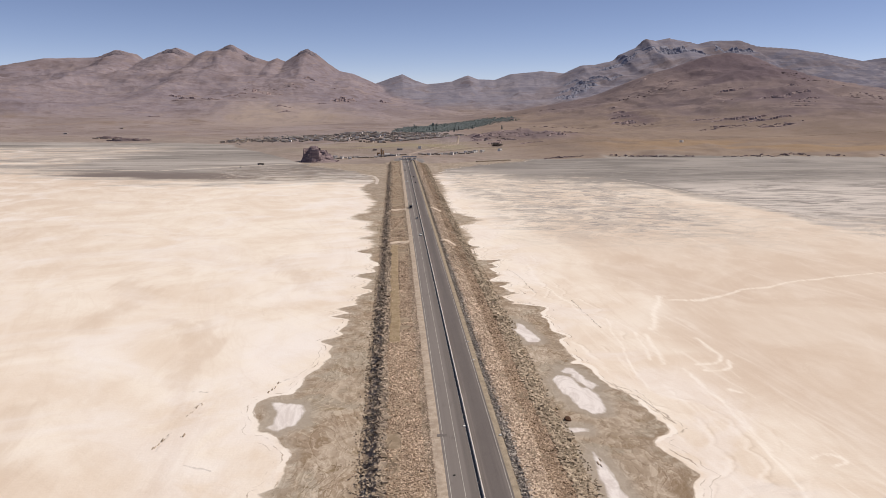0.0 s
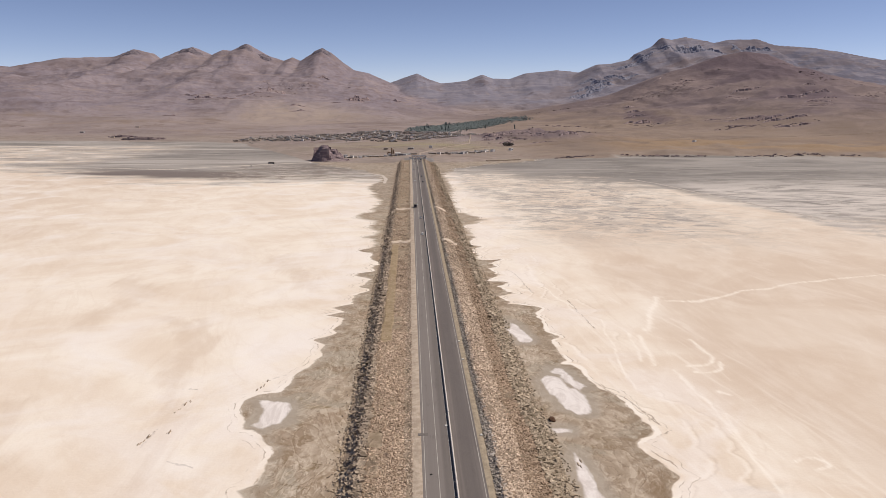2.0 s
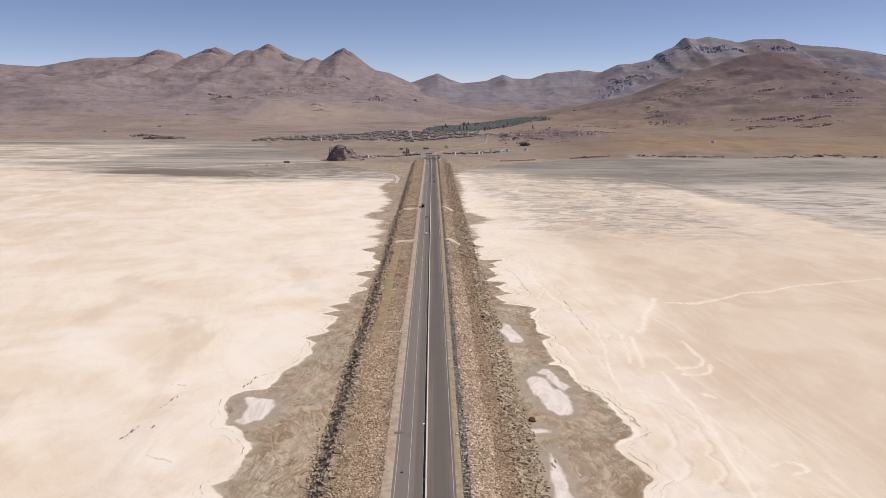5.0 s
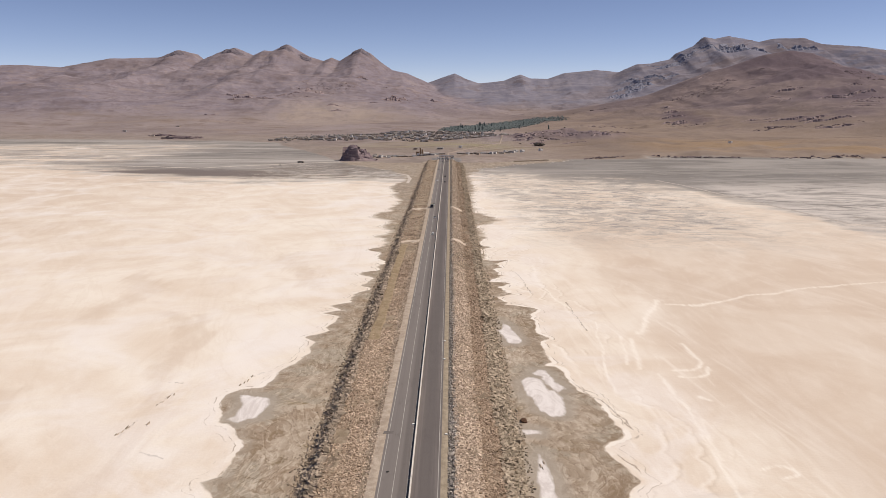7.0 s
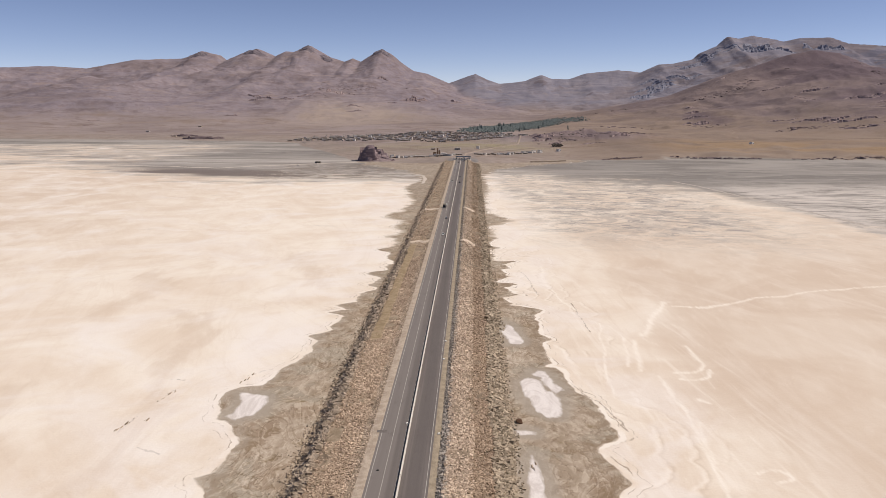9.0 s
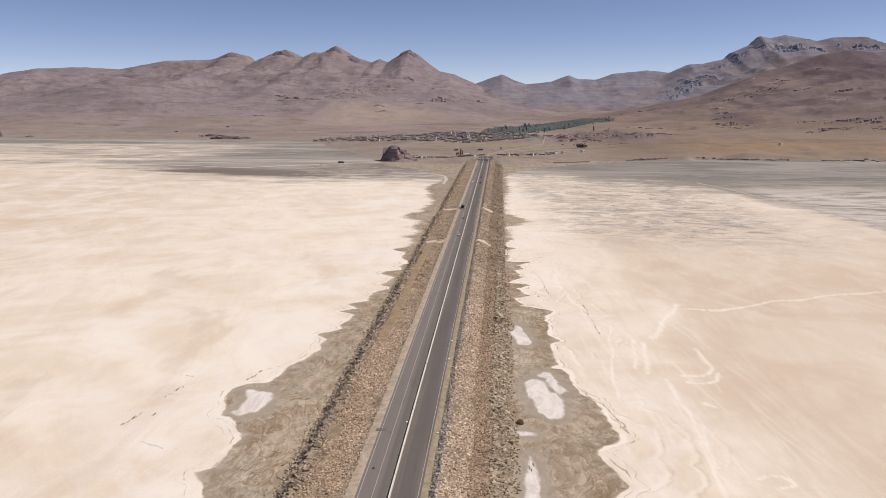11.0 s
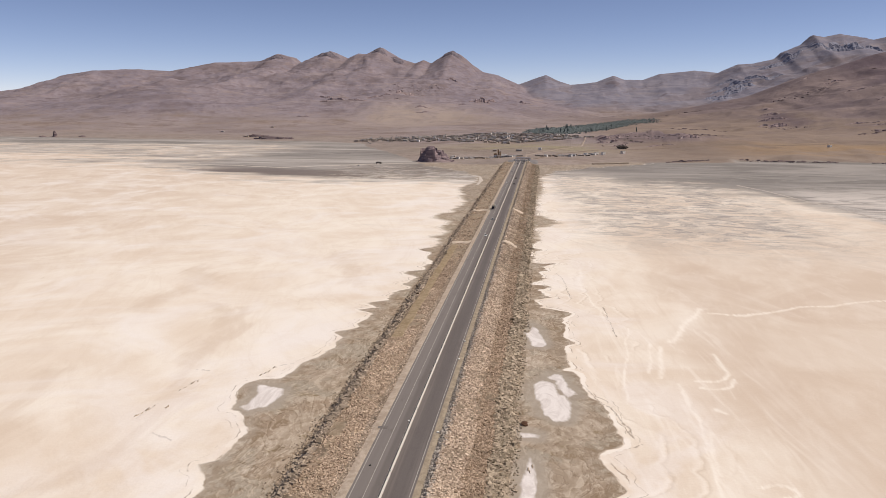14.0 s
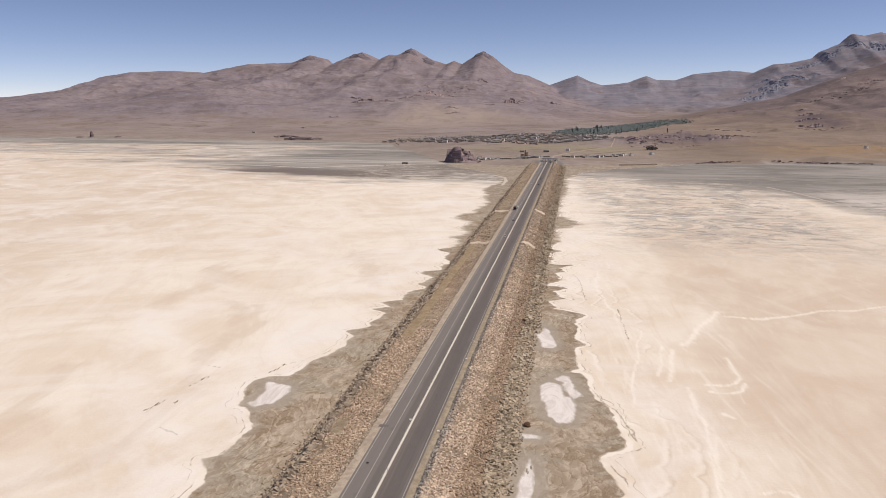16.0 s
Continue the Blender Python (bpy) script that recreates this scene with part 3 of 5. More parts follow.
def ridged(x, y, size, octaves=5, rough=0.5):
    """Sharp-crested noise, 0 to 1, for eroded slopes."""
    total, weight, amp = 0, 0, 1.0
    for k in range(octaves):
        f = 2.0 ** k / size
        total = total + amp * (1 - np.abs(2 * value_noise(x * f + 31.7 * k, y * f + 3.3 * k) - 1))
        weight += amp
        amp *= rough
    return total / weight


def ease(v, low, high):
    t = np.clip((v - low) / (high - low), 0, 1)
    return t * t * (3 - 2 * t)


def along(v, pairs):
    return np.interp(v, [p[0] for p in pairs], [p[1] for p in pairs])


# ---- the land ----
ROAD_Z = 5.7
END_Y = 1215.0       # the causeway meets the shore
SHORE = [(-4000, 1900), (-1500, 1950), (-720, 1850), (-500, 1820), (-420, 1760), (-255, 1394), (-181, 1235), (-110, 1200),
         (54, 1190), (147, 1247), (285, 1287), (400, 1319), (608, 1304), (887, 1283), (1600, 1250), (4000, 1200)]
LEFT_Y = [(-3600, 4140), (-2675, 4140), (-1900, 4600), (200, 4600)]
LEFT_TOP = [(-4300, 110), (-3612, 134), (-3404, 151), (-3198, 175), (-2955, 212), (-2892, 256), (-2675, 285), (-2463, 297), (-2291, 287), (-2064, 345),
            (-1800, 359), (-1681, 402), (-1584, 380), (-1537, 343), (-1417, 390), (-1331, 417), (-1218, 368), (-1149, 398),
            (-1099, 395), (-995, 435), (-881, 366), (-781, 336), (-729, 356), (-680, 335), (-591, 387), (-539, 407), (-489, 384), (-422, 327), (-354, 280),
            (-268, 263), (-131, 202), (150, 120), (500, 40)]
FAR_TOP = [(-500, 150), (-151, 201), (36, 264), (118, 225), (189, 204), (352, 219), (453, 257), (520, 232), (624, 230), (732, 268),
           (933, 286), (1098, 273), (1600, 260)]
MESA_TOP = [(500, 120), (900, 210), (1068, 271), (1176, 320), (1267, 324), (1393, 352), (1428, 387), (1536, 432), (1588, 484), (1643, 471), (1734, 489),
            (1883, 465), (1921, 455), (2012, 473), (2197, 481), (2313, 443), (2539, 430), (2847, 385), (3043, 350), (3186, 372), (4200, 330)]
DOME_TOP = [(100, 0), (400, 26), (600, 62), (912, 122), (1091, 198), (1272, 253), (1401, 298), (1505, 316), (1612, 304), (1751, 249), (1945, 205),
            (2275, 150), (4000, 120)]


def slope_up(x, y, foot, crest, top, power):
    """A range: from its foot up to the crest line, then down behind it."""
    t = (y - foot) / (crest - foot)
    wide = sum(along(x + d, top) for d in (-330, -220, -110, 0, 110, 220, 330)) / 7
    top = wide + (along(x, top) - wide) * ease(t, 0.5, 0.95)
    front = np.clip(t / 0.985, 0, 1) ** power
    behind = np.clip(1 - (t - 1.04) * 1.2, 0.0, 1)
    return top * np.where(t < 1, front, behind), np.clip(t, 0, 1)


def height(x, y):
    """The land's height in metres; 0 on the lake bed."""
    past = y - along(x, SHORE) - 25 * cloudy(x, y, 160, 4) * ease(np.abs(x), 80, 200)
    bluff = ease(x, 230, 420) * (0.75 + 0.5 * cloudy(x, y, 70, 3))
    low = ease(past, 0, 60) * 1.2 + bluff * 7.0 * ease(past, 0, 14) + 0.0115 * np.clip(past, 0, 2400)
    low = low + ease(past, 100, 900) * 5 * cloudy(x, y, 500, 5)
    low = low + 4.2 * np.exp(-(x / 48) ** 2) * ease(y, 1165, 1205) * (1 - ease(y, 1380, 1700))
    gully = ridged(x + 60 * cloudy(x, y, 400, 3), y, 460, 6, 0.52)
    fine = cloudy(x, y, 120, 5)

    broken = ease(cloudy(x, y, 260, 4), -0.1, 0.5)

    def carve(h, t, deep, tall=34.0, jump=8.0):
        tier = h / tall + 0.8 * cloudy(x + 40, y, 300, 4)
        step = tier - np.floor(tier)
        h = h + jump * broken * (ease(step, 0.62, 0.95) - step) * np.clip(t * 3, 0, 1) * np.clip((1 - t) * 6, 0, 1)
        return h * (1 - deep * np.sqrt(np.clip(t * (1 - t) * 4, 0, 1)) * (1 - gully) * 1.3) + fine * (2 + 5 * np.clip(t, 0, 0.9)) * np.minimum(1, t * 4) * np.where(t > 0.97, 0.4, 1)

    h1, t1 = slope_up(x, y, 2350 + 300 * cloudy(x, y, 900, 2), along(x, LEFT_Y), LEFT_TOP, 1.25)
    h2, t2 = slope_up(x, y, 3300, 4700, FAR_TOP, 1.4)
    h3, t3 = slope_up(x, y, 3000, 4650, MESA_TOP, 1.1)
    h4, t4 = slope_up(x, y, 1480 + 150 * cloudy(x, y, 700, 2), 3300, DOME_TOP, 1.05)
    big = np.maximum(np.maximum(carve(h1, t1, 0.32, 26.0, 9.0), carve(h2, t2, 0.26)), np.maximum(carve(h3, t3, 0.24, 80.0, 26.0), carve(h4, t4, 0.34, 30.0, 9.0)))
    knoll = 24 * np.exp(-((x - 285) / 165) ** 2 - ((y - 1730) / 85) ** 2) * (0.3 + 1.1 * ridged(x, y, 70, 5))
    return np.where(past > 0, np.maximum(low, big) + knoll, 0), past, ease(carve(h4, t4, 0.34, 30.0, 9.0) - np.maximum(np.maximum(h1, h2), h3), -25, 10) * ease(x, 90, 300), ease(np.maximum(h2, h3) - np.maximum(h1, h4), -10, 30), knoll


# the edges of the mud, from the near end to the far: left shore and right shore
MUD_LEFT = [(-46, -420), (-47, 0), (-50, 120), (-51.7, 168), (-53.8, 173), (-58.1, 177), (-54.5, 180), (-54, 186), (-53.9, 194), (-53.6, 198), (-55.1, 203), (-59.3, 210), (-61.8, 214),
            (-65.1, 216), (-66.9, 219), (-67, 225), (-70.5, 231), (-71.2, 236), (-69.7, 240), (-66.7, 244), (-61.4, 245), (-57.9, 246), (-56.1, 256),
            (-53.9, 266), (-50.2, 275), (-48.4, 284), (-49.9, 296), (-53.3, 302), (-49.2, 304), (-44.3, 311), (-47.2, 316), (-43.8, 325), (-43.6, 334)]
MUD_LEFT_FAR = [(-52.3, 340), (-41.8, 345), (-51.6, 353), (-41.9, 358), (-42.6, 375), (-35.5, 386), (-41.6, 394), (-33.8, 406), (-45.8, 417), (-35.1, 432),
                (-35.8, 451), (-36.2, 470), (-35.2, 484), (-48.2, 492), (-35.1, 516), (-48.1, 545), (-37.9, 560), (-48.3, 594), (-41.6, 617),
                (-62.2, 638), (-50.1, 668), (-43.8, 721), (-50.1, 791), (-61.7, 865), (-50.4, 947), (-60, 1020), (-105, 1110), (-170, 1190), (-220, 1400)]
MUD_RIGHT = [(61, -420), (62, 0), (58, 120), (56, 169), (57.9, 173), (60, 176), (63.7, 181), (62.4, 184), (61.5, 189), (59.8, 192), (57.9, 195), (56.5, 198), (56.9, 201), (59.6, 204),
             (65.5, 207), (65.1, 214), (64.1, 219), (62.8, 227), (61.4, 234), (60.6, 239), (57.3, 244), (55.5, 250), (54.7, 256), (53.5, 263), (52.1, 267),
             (48.2, 268), (51.5, 273), (50.7, 280), (49.6, 288), (49.7, 297), (54, 302), (50.4, 307), (50.2, 318), (51.3, 325), (49.5, 334)]
MUD_RIGHT_FAR = [(53.9, 347), (44.5, 354), (38.8, 355), (36.2, 365), (34.8, 371), (44.7, 376), (35.9, 388), (43.9, 398), (33, 406), (39.8, 418), (40.1, 445),
                 (44.8, 460), (32, 462), (31, 489), (39.7, 503), (32, 507), (35.3, 530), (32.5, 561), (35.7, 592), (40, 600), (51, 612), (55, 634), (43, 650), (35.6, 664),
                 (33.1, 706), (32.6, 769), (39.1, 818), (36.1, 948), (36, 1006), (60, 1100), (105, 1160), (200, 1230), (260, 1400)]
# white salt pans in the mud: outlines
SALT_PANS = [[(37.2, 253), (40, 256), (44.1, 254), (47, 244), (50.2, 237), (50.3, 229), (47.8, 222), (43.9, 222), (40.6, 226), (38.9, 237), (37.3, 244)],
             [(41.3, 259), (44.3, 265), (47.5, 264), (50.2, 252), (52.2, 244), (49.7, 242), (46.5, 249), (44.3, 256)],
             [(32.8, 313), (35.3, 326), (37.9, 319), (40.3, 308), (41.8, 301), (40.5, 295), (35, 295)],
             [(36.9, 195), (38.2, 188), (39.1, 180), (39, 150), (34.5, 150), (34.7, 180), (35.5, 190)],
             [(-64.9, 238), (-59.9, 238), (-53.6, 235), (-52.8, 226), (-54, 219), (-59.4, 215), (-63, 218), (-61.2, 221), (-61.6, 228)],
             [(33.5, 212), (38.5, 212), (38.5, 209.5), (34.5, 209)]]
GREY_FROM = [(-1600, 1290), (-900, 1215), (-680, 1170), (-560, 1120), (-432, 1010), (-234, 945), (-57, 960), (43, 1045), (78, 1050), (114, 1050), (150, 960), (229, 905), (285, 866),
             (305, 774), (321, 723), (341, 600), (430, 565), (620, 560), (1500, 520)]
# wheel marks and old scars on the salt: lines of points, half width
SCARS = [([(95.2, 308), (101, 323), (107, 336), (120, 365)], 1.9), ([(122, 356), (142, 356), (162, 370), (199, 385), (212, 392), (262, 405), (420, 440)], 1.5),
         ([(111, 295), (113, 284), (111, 271), (105, 264), (97, 264)], 1.1), ([(112, 268), (109, 259), (102, 255), (98, 257)], 1.1),
         ([(90.6, 260), (91.1, 244), (92, 225), (90.3, 206), (88.8, 192), (87.7, 180), (86, 150)], 1.0), ([(93.9, 220), (90.9, 205), (90.3, 194)], 0.8),
         ([(90.1, 302), (86.7, 280), (84.9, 266)], 1.0), ([(86.6, 304), (81.1, 271)], 0.8), ([(78.4, 327), (75.7, 293), (71.3, 272), (70, 240)], 0.7),
         ([(100, 187), (105, 191), (108, 188), (109, 184), (104, 182)], 0.9), ([(99.6, 240), (102, 237)], 1.2), ([(61.8, 446), (60.3, 402), (64.3, 372), (71.5, 350)], 1.2)]
# broad tan washes in the salt: lines of points, half width
WASHES = [([(-123, 333), (-99.9, 285), (-91, 243), (-92.5, 212), (-94, 184), (-107, 150)], 6), ([(-113, 333), (-97.6, 292), (-94, 265)], 4), ([(-150, 240), (-140, 205), (-128, 185), (-134, 150)], 7),
          ([(150, 430), (132, 340), (126, 260), (130, 180)], 11), ([(200, 300), (180, 240), (190, 190)], 10), ([(-180, 420), (-150, 380), (-160, 330)], 9), ([(-95, 480), (-75, 430), (-70, 390)], 8)]
# thin dark cracks of lifted crust: lines of points
CRACKS = [[(48.1, 433), (53.2, 413), (53.7, 377), (55.6, 375)], [(70.2, 361), (71.8, 336), (72.8, 314)], [(62, 203), (66, 206), (71.5, 208)], [(67, 217), (69.5, 212)], [(54, 256), (58, 246), (63, 236), (67, 222), (69, 214)],
          [(-66.6, 255), (-62, 260), (-59.7, 262)], [(-94.6, 249), (-87.6, 249)], [(-94.5, 205), (-93.8, 211), (-92.6, 216)], [(-91.5, 234), (-89.5, 238)], [(-82.6, 195), (-79, 193), (-75, 191)]]


def line_distance(x, y, points):
    best = np.full(x.shape, 1e9)
    for (ax, ay), (bx, by) in zip(points, points[1:]):
        t = np.clip(((x - ax) * (bx - ax) + (y - ay) * (by - ay)) / ((bx - ax) ** 2 + (by - ay) ** 2), 0, 1)
        best = np.minimum(best, np.hypot(x - ax - t * (bx - ax), y - ay - t * (by - ay)))
    return best


def rounded(points, times=2):
    """The same line with its corners cut off."""
    for _ in range(times):
        cut = [points[0]]
        for (ax, ay), (bx, by) in zip(points, points[1:]):
            cut += [(0.75 * ax + 0.25 * bx, 0.75 * ay + 0.25 * by), (0.25 * ax + 0.75 * bx, 0.25 * ay + 0.75 * by)]
        points = cut + [points[-1]]
    return points


def signed(x, y, outlines):
    """Metres inside the nearest of some closed outlines; below 0 outside them all."""
    total = np.full(x.shape, -1e9)
    for points in outlines:
        odd = np.zeros(x.shape, bool)
        for (ax, ay), (bx, by) in zip(points, points[1:] + points[:1]):
            if ay != by:
                odd ^= ((y >= ay) != (y >= by)) & (x < ax + (y - ay) * (bx - ax) / (by - ay))
        d = line_distance(x, y, points + points[:1])
        total = np.maximum(total, np.where(odd, d, -d))
    return total


def build_ground():
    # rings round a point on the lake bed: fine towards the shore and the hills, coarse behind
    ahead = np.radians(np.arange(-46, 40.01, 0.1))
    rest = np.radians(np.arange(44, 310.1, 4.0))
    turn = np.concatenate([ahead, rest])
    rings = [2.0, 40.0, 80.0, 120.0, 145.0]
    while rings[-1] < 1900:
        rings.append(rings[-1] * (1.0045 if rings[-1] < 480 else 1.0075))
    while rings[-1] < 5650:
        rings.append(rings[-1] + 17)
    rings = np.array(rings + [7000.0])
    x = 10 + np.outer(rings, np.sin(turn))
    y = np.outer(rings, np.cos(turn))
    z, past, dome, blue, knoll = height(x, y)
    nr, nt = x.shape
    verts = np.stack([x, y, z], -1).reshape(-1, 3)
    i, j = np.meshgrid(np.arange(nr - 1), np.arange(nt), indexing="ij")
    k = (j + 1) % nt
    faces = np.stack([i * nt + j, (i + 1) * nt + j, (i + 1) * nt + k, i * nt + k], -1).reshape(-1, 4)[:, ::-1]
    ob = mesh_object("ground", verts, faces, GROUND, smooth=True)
    tagged(ob, "cream salt lake bed, grey mud and ochre hills", "ground", kind="structure")
    near = (np.abs(x) < 330) & (y > -470) & (y < 1400)
    nx, ny = x[near], y[near]
    sx = nx + 0.9 * cloudy(nx, ny, 9, 3) + (1.2 + 3.6 * ease(ny, 300, 460)) * cloudy(nx * 0.35, ny, 9, 5, 0.6)
    sy = ny + 1.2 * cloudy(nx + 50, ny, 9, 3)
    mud = np.full(x.shape, -60.0)
    mud[near] = signed(sx, sy, [MUD_LEFT + MUD_LEFT_FAR + MUD_RIGHT_FAR[::-1] + MUD_RIGHT[::-1]])
    far_mud = np.minimum(x + 220, 260 - x)
    mud = np.where(y >= 1400, far_mud, mud)
    pan = np.full(x.shape, -3.0)
    pan[near] = np.maximum(signed(nx + 0.5 * cloudy(nx, ny, 5, 3), ny + 1.2 * cloudy(nx + 20, ny, 6, 3), SALT_PANS) * 0.32, -3)
    field_on(ob, "pan", pan.ravel())
    wx, wy = x + 1.3 * cloudy(x, y, 16, 4), y + 1.6 * cloudy(x + 99, y, 16, 4)
    scar = np.zeros(x.shape)
    for points, half in SCARS:
        scar = np.maximum(scar, 1 - line_distance(wx, wy, rounded(points)) / (2.6 * half))
    crack = np.zeros(x.shape)
    for points in CRACKS:
        crack = np.maximum(crack, 1 - line_distance(x + 0.7 * cloudy(x, y, 5, 3), y + 0.9 * cloudy(x + 9, y, 5, 3), rounded(points)) / 0.9)
    field_on(ob, "crack", np.clip(crack, 0, 1).ravel())
    vx, vy = x + 9 * cloudy(x, y, 50, 4), y + 9 * cloudy(x + 33, y, 50, 4)
    wash = np.zeros(x.shape)
    for points, half in WASHES:
        wash = np.maximum(wash, 1 - line_distance(vx, vy, points) / (2 * half))
    field_on(ob, "wash", np.clip(wash, 0, 1).ravel())
    field_on(ob, "scar", np.clip(scar, 0, 1).ravel())
    field_on(ob, "mud", mud.ravel())
    field_on(ob, "land", past.ravel())
    field_on(ob, "flat", (np.clip((y - along(x, GREY_FROM)) / np.where(x > 0, np.where(x > 285, 70, 120), 110), -3, 1.3) - 1.3 * ease(-x, 400, 600) * ease(y, 1170, 1260) * (1 - ease(y, 1640, 1760)) - 1.5 * np.exp(-((x - 362) / 45) ** 2 - ((y - 768) / 24) ** 2)).ravel())
    field_on(ob, "dark", (1.3 * np.exp(-((x + 350) / 150) ** 2 - ((y - 1035 - 0.25 * (-350 - x)) / 45) ** 2) + 0.45 * ease(y, 1000, 1120) * (1 - ease(np.abs(x + 20), 150, 300))).ravel())
    field_on(ob, "tan", (0.9 * ease(x + 12 * cloudy(x, y, 60, 3), 84, 130) * (1 - 0.75 * ease(y, 420, 760)) + 0.75 * ease(-x + 40 * cloudy(x, y, 200, 3), 190, 430)).ravel())
    field_on(ob, "veil", (ease(x, 44 - 8 * ease(y, 700, 850), 110 - 45 * ease(y, 700, 850)) * ease(y + 0.1 * x, 470, 640) * (1 - 0.1 * ease(y, 760, 860)) * (1 - 0.8 * ease(x, 220, 300) * (1 - ease(x, 330, 350)))).ravel())
    field_on(ob, "high", (z / np.where(x > 200, 105, 85) + knoll / 22).ravel())
    field_on(ob, "ochre", (ease(x, 330, 520) * (1 - ease(past, 260, 460)) * ease(past, 40, 110)).ravel())
    field_on(ob, "crop", np.exp(-((x - 10) / 210) ** 2 - ((y - 1560) / 130) ** 2).ravel())
    field_on(ob, "crystal", (0.9 * np.exp(-((x + 245) / 45) ** 2 - ((y - 1440) / 90) ** 2)).ravel())
    field_on(ob, "talus", np.clip(np.exp(-((x + 560 + 0.1 * (y - 3000)) / 150) ** 2 - ((y - 2950) / 380) ** 2) + 0.7 * np.exp(-((x + 330) / 130) ** 2 - ((y - 3000) / 260) ** 2), 0, 1).ravel())
    field_on(ob, "purple", (np.exp(-((x - 1500) / 330) ** 2 - ((y - 3080) / 330) ** 2) + 0.8 * np.exp(-((x - 1290) / 150) ** 2 - ((y - 2450) / 190) ** 2) + 0.8 * np.exp(-((x - 790) / 75) ** 2 - ((y - 2480) / 220) ** 2)
                             + 0.7 * np.exp(-((x - 1000) / 190) ** 2 - ((y - 2150) / 90) ** 2)).ravel())
    # where the ground takes the painted haze tint
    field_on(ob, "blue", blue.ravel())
    field_on(ob, "dome", np.maximum(dome, ease(knoll, 5, 13)).ravel())
    return ob


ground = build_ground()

# ---- the causeway ----
FROM_Y = -150.0


def strip(name, profile, y0, y1, step, material, rough=0.0, parent=None, smooth=True):
    """A long body along the road with the given cross-section of (x, z), bumpy by rough metres."""
    ys = np.arange(y0, y1 + step * 0.5, step)
    px = np.array([p[0] for p in profile])
    if rough:
        px = np.unique(np.concatenate([px, np.arange(px[0], px[-1], 1.2)]))
    pz = along(px, profile)
    x, y = np.broadcast_to(px, (len(ys), len(px))).copy(), np.broadcast_to(ys[:, None], (len(ys), len(px))).copy()
    z = np.broadcast_to(pz, x.shape).copy()
    if rough:
        free = ease(np.abs(x + 0.4), 10, 13)
        z = z + rough * free * cloudy(x, y, 6, 3)
        x = x + rough * 2.5 * free * cloudy(x + 50, y, 9, 3)
    n, m = x.shape
    i, j = np.meshgrid(np.arange(n - 1), np.arange(m - 1), indexing="ij")
    faces = np.stack([i * m + j, i * m + j + 1, (i + 1) * m + j + 1, (i + 1) * m + j], -1).reshape(-1, 4)
    return mesh_object(name, np.stack([x, y, z], -1).reshape(-1, 3), faces, material, parent, smooth)


BANK = [(-33.2, -0.6), (-31.0, 0.2), (-29.5, 0.95), (-26.7, 4.1), (-24.5, 4.5), (-20, 4.4), (-14.5, 4.7), (-11.6, 5.35), (-8.8, 5.25),
        (8.2, 5.25), (9.7, 5.3), (10.3, 5.6), (11.6, 6.4), (12.9, 6.4), (17.2, 4.4), (19.2, 2.9), (25.5, 1.3), (29.6, 0.6), (31.6, -0.6)]
bank = strip("embankment", BANK, FROM_Y, END_Y, 3.0, GAP_SHADE_FILL, 0.28)
tagged(bank, "long earth and rock causeway across the lake bed", "embankment", kind="structure")
road = strip("road", [(-8.9, ROAD_Z - 0.4), (-8.85, ROAD_Z), (-0.5, ROAD_Z + 0.06), (0.3, ROAD_Z + 0.06), (7.7, ROAD_Z), (7.75, ROAD_Z - 0.4)],
             FROM_Y, END_Y + 10, 15, ASPHALT, smooth=False)
tagged(road, "worn grey asphalt dual carriageway", "road", kind="structure")
for profile, material, words in (
        ([(-12.0, 5.2), (-11.4, 5.5), (-8.86, ROAD_Z - 0.03)], SHOULDER, "pale tan gravel shoulder beside the asphalt"),
        ([(7.71, ROAD_Z - 0.03), (9.4, 5.55), (10.0, 5.1)], SHOULDER_SAND, "yellowish sandy shoulder beside the asphalt")):
    verge = strip("shoulder", profile, FROM_Y, END_Y, 5, material, 0.0)
    tagged(verge, words, "shoulder", kind="structure")
for x0, x1, words in ((-8.18, -8.04, "solid white edge line"), (-4.60, -4.48, "worn white lane line"), (7.0, 7.13, "solid white edge line"), (-0.95, -0.87, "faint white inner line")):
    zz = ROAD_Z + 0.008 + 0.06 * (1 - abs((x0 + 0.1)) / 8.5)
    line = strip("road_marking", [(x0, zz), (x1, zz)], FROM_Y, END_Y - 60, 15, PAINT, smooth=False)
    tagged(line, words + " painted on the asphalt", "road marking", kind="structure")


def bank_z(x):
    return along(x, BANK)


# pale tracks that cross the banks
for y0 in (499, 654):
    for x0, x1 in ((-25, -11.5), (10.2, 21)):
        xs = np.linspace(x0, x1, 16)
        rows = []
        for dy in (-3.2, -1.2, 1.2, 3.2):
            wave = 1.4 * np.sin(xs * 0.7 + y0) + dy
            rows.append(np.stack([xs, y0 + wave, bank_z(xs) + 0.55 + (0.4 if abs(dy) < 2 else -0.4)], -1))
        v = np.concatenate(rows)
        q = [[r * 16 + k, r * 16 + k + 1, (r + 1) * 16 + k + 1, (r + 1) * 16 + k] for r in range(3) for k in range(15)]
        tagged(mesh_object("track", v, q, PALE_GRAVEL, smooth=True), "pale gravel ridge crossing the rock bank", "gravel track", kind="structure")
top = strip("bank_top", [(-25.4, 4.1), (-24.5, 4.52), (-20, 4.5), (-14.5, 4.8), (-12.2, 5.25)], FROM_Y, END_Y, 3, BANK_TOP, 0.2)
slope = strip("bank_slope", [(-33.5, -0.5), (-31.2, 0.3), (-29.6, 1.05), (-26.8, 4.2), (-25.2, 4.2)], FROM_Y, END_Y, 3, SLOPE, 0.25)
tagged(slope, "grey-brown gravel slope under the boulders", "gravel", kind="structure")
